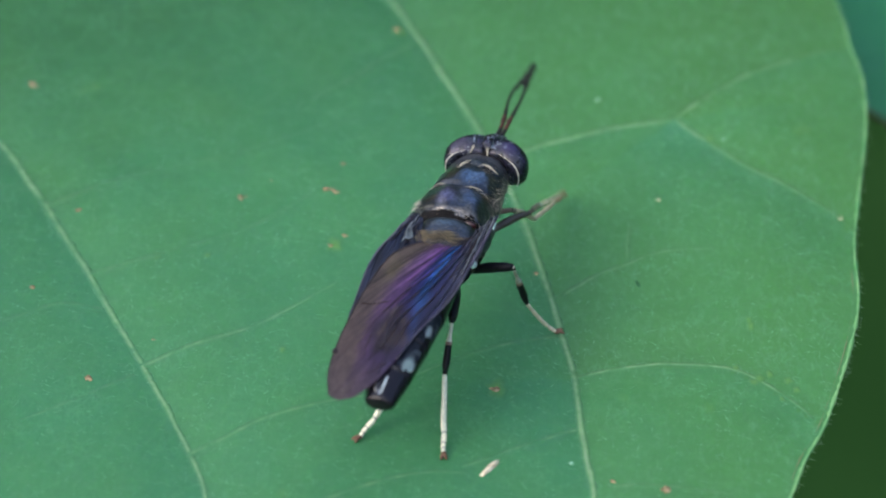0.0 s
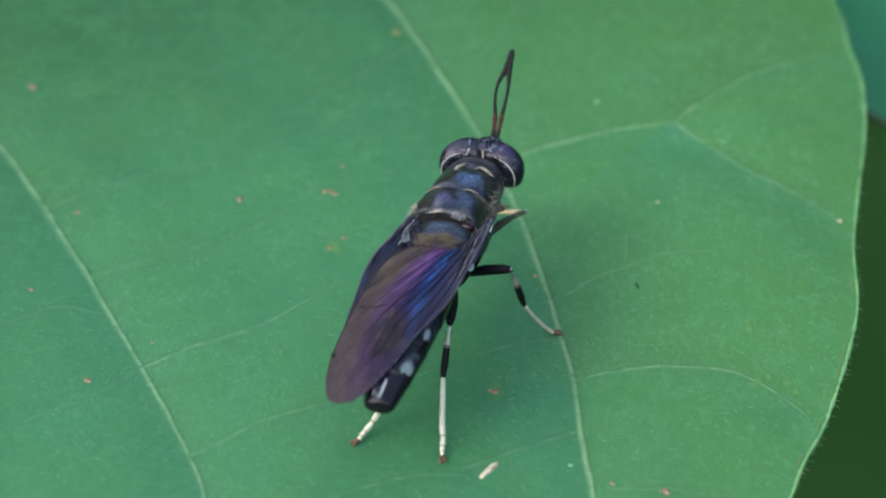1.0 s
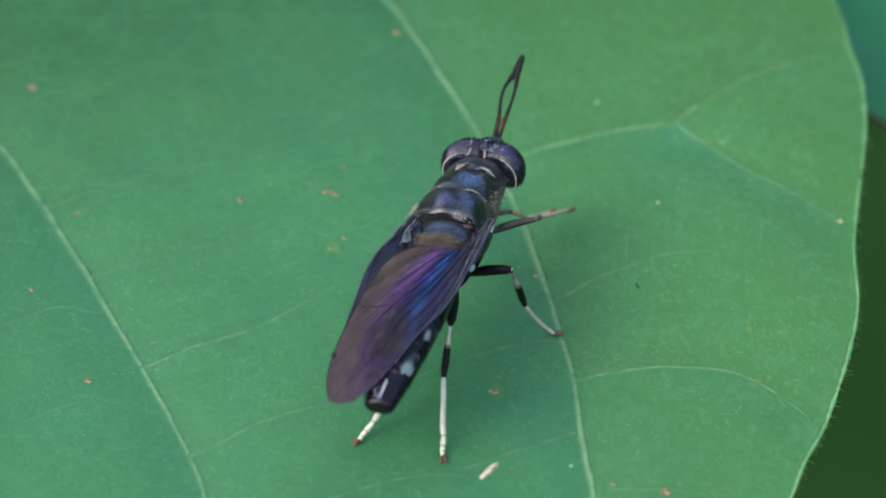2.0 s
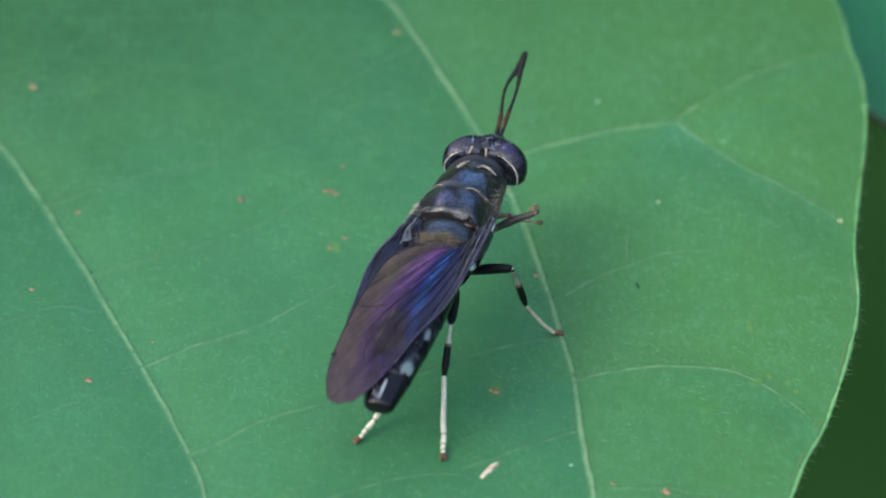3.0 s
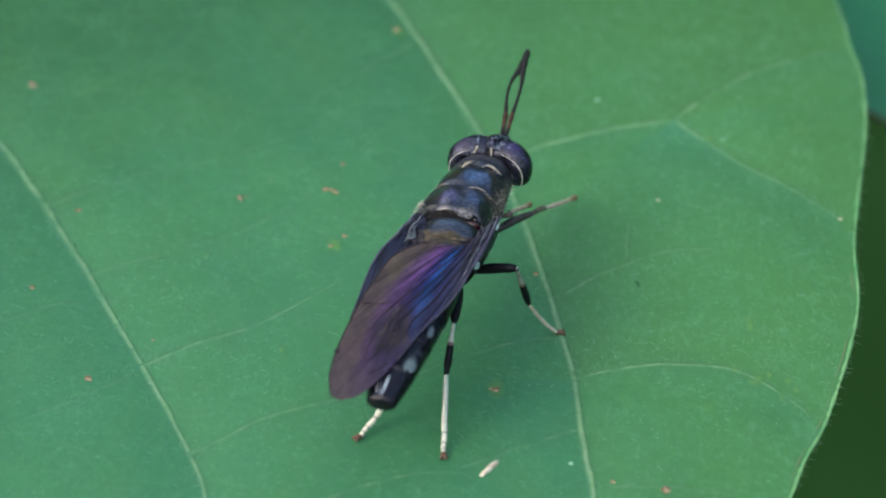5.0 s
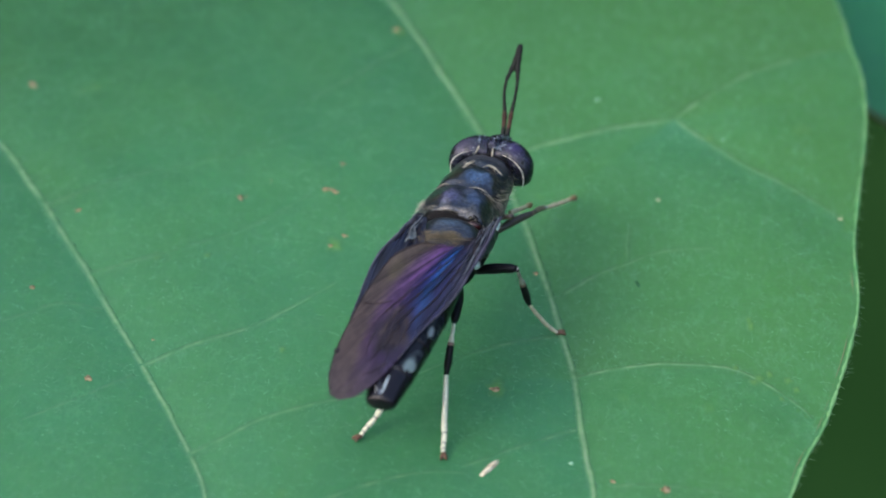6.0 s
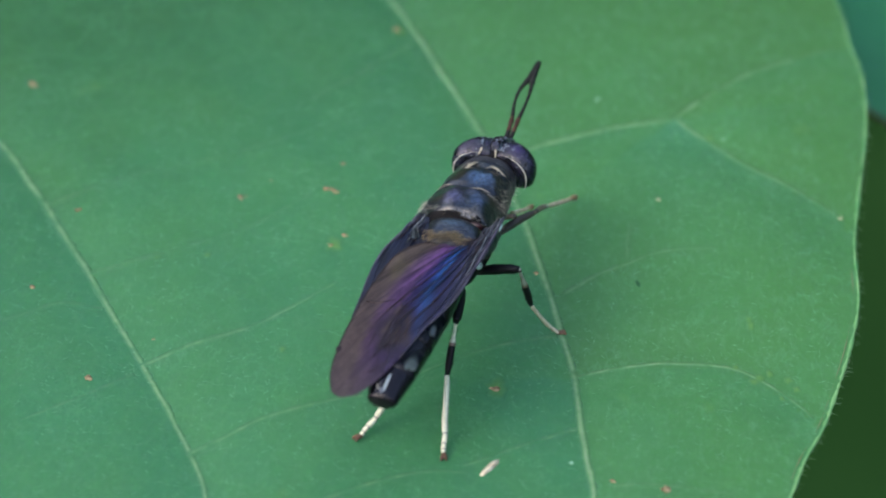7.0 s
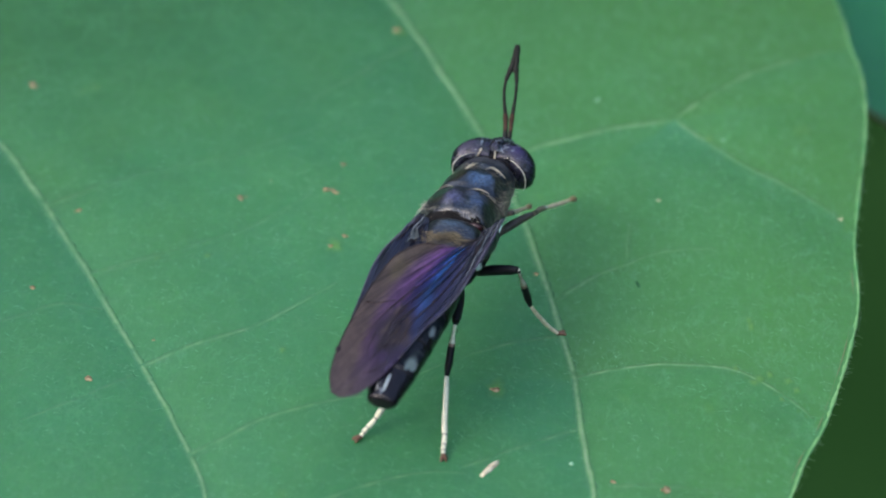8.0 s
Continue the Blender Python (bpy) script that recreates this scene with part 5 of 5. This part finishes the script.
def planted_leg(name, hip, knee, ankle, toe, end, base, thin, label, cream):
    """A leg whose foot stays on the leaf: thigh, shin and foot, drawn from the hip."""
    hip, knee, ankle, toe, end = (Vector(p) for p in (hip, knee, ankle, toe, end))
    for p in (toe, end):      # down to the blade, along the line of sight
        dz = leaf_under(p)
        p += Vector((-1.23 * dz, -0.353 * dz, dz))
    bow = Vector((0, 0, 0.10))
    leg = segment(name, [Vector(), (knee - hip) * 0.5 + bow * 0.6, knee - hip], [(0, 0.18), (0.4, 0.25), (0.85, 0.22), (1, 0.15)], LEGBLACK, fly, hip, label=label)
    sh = ankle - knee
    segment("shin", [Vector(), sh * 0.5 + bow * 0.3, sh], [(0, 0.10), (0.12, 0.075), (0.3, 0.085), (0.42, 0.15), (0.8, 0.17), (1, 0.10)], [base, LEGBLACK, LEGRUST], leg, knee - hip, slot=lambda i: 0 if 0 < i < 7 else 2 if i == 7 else 1, label="black shin with a cream base")
    ft = toe - ankle
    kink = ft.cross(Vector((0, 0, 1))).normalized() * 0.018
    segment("foot", [Vector(), ft * 0.30 - Vector((0, 0, 0.12)), ft * 0.56 - Vector((0, 0, 0.16)) + kink, ft * 0.74 - Vector((0, 0, 0.14)) - kink, ft * 0.88 - Vector((0, 0, 0.06)) + kink, ft],
            [(s, r * thin) for s, r in ((0, 0.09), (0.05, 0.11), (0.53, 0.125), (0.56, 0.085), (0.60, 0.11), (0.745, 0.12), (0.775, 0.08), (0.80, 0.10), (0.87, 0.11), (0.895, 0.075), (0.93, 0.095), (1, 0.085))],
            [cream, LEGGREY], leg, ankle - hip, slot=lambda i: 1 if i in (22, 30, 35) else 0, label="cream jointed foot", n=41)
    claws((Vector(), end - toe), leg, toe - hip)
    bristles(leg, [Vector(), (knee - hip) * 0.5 + bow * 0.6, knee - hip], 0.22, (0, 0, 0), LEGBLACK, 1)
    bristles(leg, [Vector(), sh * 0.5 + bow * 0.3, sh], 0.14, knee - hip, LEGBLACK, 2)
    bristles(leg, [Vector(), ft * 0.45 - Vector((0, 0, 0.16)), ft], 0.10 * thin, ankle - hip, LEGGREY, 3)
    return leg, hip, end


PLANTED = [
    planted_leg("leg", (0.4, -0.88, 3.6), (0.36, -2.77, 4.2), (1.08, -3.24, 1.7), (1.36, -4.58, 0.12), (1.57, -5.08, 0.06), LEGGREY, 0.8, "black middle leg with a cream foot", LEGCREAM),
    planted_leg("leg", (-0.85, -0.54, 3.4), (-2.98, -0.94, 3.4), (-4.65, -1.08, 1.7), (-7.89, -1.96, 0.12), (-8.27, -2.07, 0.06), LEGWHITE, 1.08, "black hind leg with a long cream foot", LEGWHITE),
    planted_leg("leg", (-0.85, 0.54, 3.4), (-2.9, 1.3, 3.4), (-5.1, 0.35, 2.4), (-7.86, 1.80, 0.12), (-8.22, 2.07, 0.06), LEGWHITE, 1.1, "black hind leg with a cream foot", LEGWHITE),
    planted_leg("leg", (0.4, 0.88, 3.6), (-1.15, 2.75, 4.75), (-1.9, 2.3, 1.9), (-3.6, 2.0, 0.12), (-4.1, 2.0, 0.06), LEGGREY, 0.8, "black middle leg tucked under the wing", LEGCREAM),
]

THIGH, SHIN, FOOT = {"right": 2.0, "left": 2.8}, 3.1, 3.3


def fore_leg(side):
    s = -1 if side == "right" else 1
    hip = Vector((3.96, 1.08 * s, 3.4))
    ln = THIGH[side]
    leg = segment("leg", [(-0.5, 0, -0.1), (ln * 0.4, 0, 0.05), (ln, 0, 0)], [(0, 0.12), (0.4, 0.20), (0.85, 0.15), (1, 0.11)], [LEGDUSK, LEGRUST], fly, hip, slot=lambda i: 1 if i > (15 if s < 0 else 9) else 0, label="dusky front leg, held forward")
    shin = segment("shin", [(0, 0, 0), (SHIN * 0.5, 0, 0.06), (SHIN, 0, 0)], [(0, 0.11), (0.5, 0.14), (1, 0.10)], [LEGDUSK, LEGRUST, LEGBROWN, LEGWHITE], leg, (ln, 0, 0), slot=lambda i: (0 if i < 2 else 1 if i < 14 else 3) if s < 0 else (1 if i < 2 else 2), label="brown shin, dusky near the knee, with a pale joint")
    foot = segment("foot", [(0, 0, 0), (FOOT * 0.5, 0, -0.05), (FOOT, 0, -0.06)], [(0, 0.09), (0.3, 0.12), (0.35, 0.09), (0.6, 0.105), (0.65, 0.08), (0.88, 0.09), (0.95, 0.15), (1, 0.13)], [LEGBROWN, LEGTIP], leg, (ln, 0, 0), slot=lambda i: 1 if i > 13 else 0, label="tan foot with a brown tip")
    return leg, shin, foot, hip, ln


FORE = {"right": fore_leg("right"), "left": fore_leg("left")}

# ---------------------------------------------------------------- what moves
BODY = [(0, 0, 0, 0, 0, 0), (0.5, 0.005, -0.032, 0.09, -0.13, -0.09), (0.8, 0.002, -0.016, 0.05, -0.07, -0.05), (1, -0.081, 0.061, -0.51, 0.02, 0.54), (1.1, -0.146, 0.11, -0.91, 0.03, 0.98), (1.2, -0.016, 0.012, -0.1, 0, 0.11), (1.3, 0.006, -0.131, 0.25, 0.08, -0.24), (1.5, 0.007, -0.164, 0.31, 0.1, -0.31), (1.6, -0.049, 0.037, -0.3, 0.01, 0.33), (1.7, -0.065, 0.049, -0.4, 0.01, 0.44), (2.2, -0.019, 0.042, -0.3, -0.26, 0.22), (2.8, 0.033, 0.043, -0.24, -0.66, -0), (3, 0.033, 0.043, -0.24, -0.66, -0), (3.5, 0.057, 0.003, -0.57, -0.53, -0.08)] + \
    [(4, 0.025, -0.087, -0.05, -0.06, -0.31), (4.5, 0.033, -0.121, -0.15, -0.04, -0.27), (5.2, 0.026, -0.142, -0.04, -0.01, -0.48), (6, 0.019, -0.164, 0.08, 0.02, -0.69), (6.5, -0.041, -0.243, 0.77, 0.82, -0.92), (7, -0.025, -0.254, 0.45, 0.68, -0.92), (7.5, -0.033, -0.216, 0.9, 0.72, -0.83), (8, -0.039, -0.21, 0.97, 0.81, -0.8)]
ANTENNA = [(0, -4.6, 17.5), (0.1, 10.8, 38.1), (0.2, 16.1, 22.5), (0.3, 8.9, 39.3), (0.5, 9.2, 40.2), (0.6, 2.1, 22), (0.7, 8, 37.8), (0.8, 5.1, 34.9), (0.9, 4.4, 39.9), (1, 4.7, 33.5), (1.1, 5.3, 31.5), (1.2, 0.3, 24.4), (1.3, -2.9, 22.7), (1.5, 0.2, 22.4), (1.6, 1.9, 21.5), (1.7, 0.2, 21.9), (2.2, -0.4, 29.7), (2.8, -2.6, 24.6), (2.9, -0.6, 29.4), (3.1, -2, 29.1), (3.3, -2.1, 23.3), (3.5, -2.4, 21.7)] + \
    [(3.6, 2.5, 29.3), (3.7, 13.1, 42.5), (3.9, 12.1, 43.9), (4, 8.4, 40.8), (4.1, 6.7, 40.9), (4.3, -1.5, 26.3), (4.7, -1.7, 25.4), (5.2, 4.3, 37.4), (5.8, 10, 39.6), (6, 6.8, 40.5), (6.2, 2.5, 33.1), (6.4, 0.4, 30.2), (6.6, -0.8, 27.6), (6.8, -1.1, 23.5), (7.1, -1.5, 22.6), (7.2, 6.5, 32.1), (7.4, 16.4, 46.5), (7.6, 16.3, 45.4), (7.8, 12.9, 47), (8, 11.3, 46.6)]
RIGHT_FEMUR = [(0, -35.2, -2.6), (0.1, -64.5, 16.6), (0.2, -47.9, 31.9), (0.3, -19, -19), (0.4, -13, -22), (0.5, 5, -25), (0.6, -46.9, 10.5), (0.7, -39.9, 38.1), (0.8, -7, -16), (0.9, -13, -13), (1, -10, -19), (1.1, -16, -16), (1.2, -13, -13), (1.3, -57.9, 18.1), (1.5, -54.1, 21.1), (1.6, -68, 4.1), (1.7, -65.9, 3.2), (2.2, -64.3, 16.3), (2.8, -68.6, 21.6), (3, -70.9, 22.8), (3.4, -71.7, 23.3), (3.5, -35.2, -6.7)] + \
    [(4, -32.9, -5.2), (4.5, -32.6, -5), (6, -30.5, -5.1), (6.5, -29, -2.2), (8, -30.3, -1)]
RIGHT_TIBIA = [(0, 4.6, -30.9), (0.1, 13.7, -34.9), (0.2, 12.7, -18.4), (0.3, -1, -25), (0.4, -1, -28), (0.5, 8, -28), (0.6, 9.7, -21.6), (0.7, 7.7, -19.5), (0.8, 5, -25), (0.9, 5, -25), (1, -1, -31), (1.1, 5, -25), (1.2, 2, -22), (1.3, 10.5, -35.5), (1.5, 9.6, -37.7), (1.6, 5.2, -36.8), (1.7, 4.5, -36.2), (2.2, 14.6, -35.6), (2.8, 13.8, -31.7), (3, 15.4, -32.5), (3.4, 16.2, -32.8), (3.5, -1, -32.2)] + \
    [(4, 0.1, -31.9), (4.5, 0.7, -31.9), (6, 1.5, -32), (6.5, 2.5, -30.9), (8, 2.3, -30.9)]
RIGHT_TARSUS = [(0, -8, -24), (0.1, -12, -28), (0.2, 20, -20), (0.3, 16, -38), (0.4, 16, -38), (0.5, 48, -30), (0.6, 8, -16), (0.7, 20, -8), (0.8, 80, -24), (0.9, 80, -24), (1, 80, -16), (1.1, 80, -24), (1.2, 80, -24), (1.3, -8, -32), (1.5, -8, -32), (1.6, -28, -24), (1.7, -28, -24), (2.2, -4, -28), (2.8, 20, -40), (3, 20, -40), (3.4, 20, -40), (3.5, -12, -24)] + \
    [(4, -12, -24), (4.5, -12, -24), (6, -12, -24), (6.5, -12, -24), (8, -12, -24)]
LEFT_FEMUR = [(0, -61.4, 0.9), (0.1, -60.8, 0.8), (0.2, -52.2, 2.7), (0.3, -93.3, 23.6), (0.5, -91.5, 24.5), (0.6, -88.1, 25.9), (0.7, -41.7, 7), (0.8, -88.6, 24.8), (1.2, -87.7, 24.5), (1.3, -93.4, 21.5), (1.5, -92.6, 21.6), (1.6, -60.1, 3.4), (1.7, -62.7, 5.4), (2.2, -84.9, 17.6), (2.8, -87.1, 14.8), (3.4, -88.8, 15.2), (3.5, -90, 20.1), (3.6, -90.1, 20.0), (3.8, -90.3, 19.8), (6, -92.8, 17.5), (8, -89.9, 22.6)]
LEFT_TIBIA = [(0, -12.6, -41.9), (0.1, -12.6, -41.9), (0.2, -5.4, -30.3), (0.3, 13.4, -36.2), (0.5, 21.1, -37.2), (0.6, 18, -34), (0.7, 1.5, -23.9), (0.8, 17.8, -35.1), (1.2, 16.8, -34.7), (1.3, 14.6, -38.2), (1.5, 15.8, -38.2), (1.6, -16.4, -42), (1.7, -16.4, -42.1), (2.2, 3.7, -42.3), (2.8, 10.7, -40), (3.4, 11.3, -40.4), (3.5, 15.2, -38.5), (6, 17.5, -34.1), (8, 17.5, -37.2)]
LEFT_TARSUS = [(0, -8, -16), (0.1, -8, -20), (0.2, -20, -32), (0.3, 0, -36), (0.5, 12, -36), (0.6, 0, -32), (0.7, 4, -8), (0.8, 8, -36), (1.2, 8, -36), (1.3, 0, -36), (1.5, 0, -36), (1.6, -8, -20), (1.7, -8, -20), (2.2, -16, -28), (2.8, -16, -36), (3.3, -20, -36), (3.4, 10, -40), (3.5, 16, -40), (3.6, 4, -32), (3.8, -4, -28), (6, -4, -28), (8, -4, -28)]


def turned(az, el):
    """A limb that was drawn along x, turned to a heading and a rise in degrees."""
    return pose(0, 0, 0, 0, -el, az)


def value(rows, t):
    """The two angles at t."""
    for a, b in zip(rows, rows[1:]):
        if t <= b[0]:
            f = (t - a[0]) / (b[0] - a[0])
            return a[1] + (b[1] - a[1]) * f, a[2] + (b[2] - a[2]) * f
    return rows[-1][1:]


def body_pose(row):
    t, dx, dy, rx, ry, rz = row
    return FLY_AT @ Matrix.Translation((dx * MM, dy * MM, 3 * MM)) @ pose(0, 0, 0, rx, ry, rz) @ Matrix.Translation((0, 0, -3 * MM))


def motions():
    rows = [(r[0], body_pose(r)) for r in BODY]
    walk(fly, rows)
    for leg, hip, end in PLANTED:
        away = (end - hip) * MM
        keys = []
        for t, m in rows:
            there = m.inverted() @ (FLY_AT @ (end * MM)) - hip * MM
            keys.append((t, Matrix.Translation(hip * MM) @ away.rotation_difference(there).to_matrix().to_4x4()))
        walk(leg, keys)
    for an in antennae:
        walk(an, [(t, Matrix.Translation(ANT_BASE * MM) @ turned(az - 2.9, el)) for t, az, el in ANTENNA])
    for side, thigh_rows, shin_rows, foot_rows in (("right", RIGHT_FEMUR, RIGHT_TIBIA, RIGHT_TARSUS), ("left", LEFT_FEMUR, LEFT_TIBIA, LEFT_TARSUS)):
        leg, shin, foot, hip, ln = FORE[side]
        a, b, c = [], [], []
        for t, az, el in thigh_rows:
            m = turned(az, el)
            k = m.inverted()
            s = k @ turned(*value(shin_rows, t))
            f = k @ turned(*value(foot_rows, t))
            a.append((t, Matrix.Translation(hip * MM) @ m))
            b.append((t, Matrix.Translation((ln * MM, 0, 0)) @ s))
            c.append((t, Matrix.Translation(Vector((ln * MM, 0, 0)) + s @ Vector((SHIN * MM, 0, 0))) @ f))
        walk(leg, a)
        walk(shin, b)
        walk(foot, c)


motions()
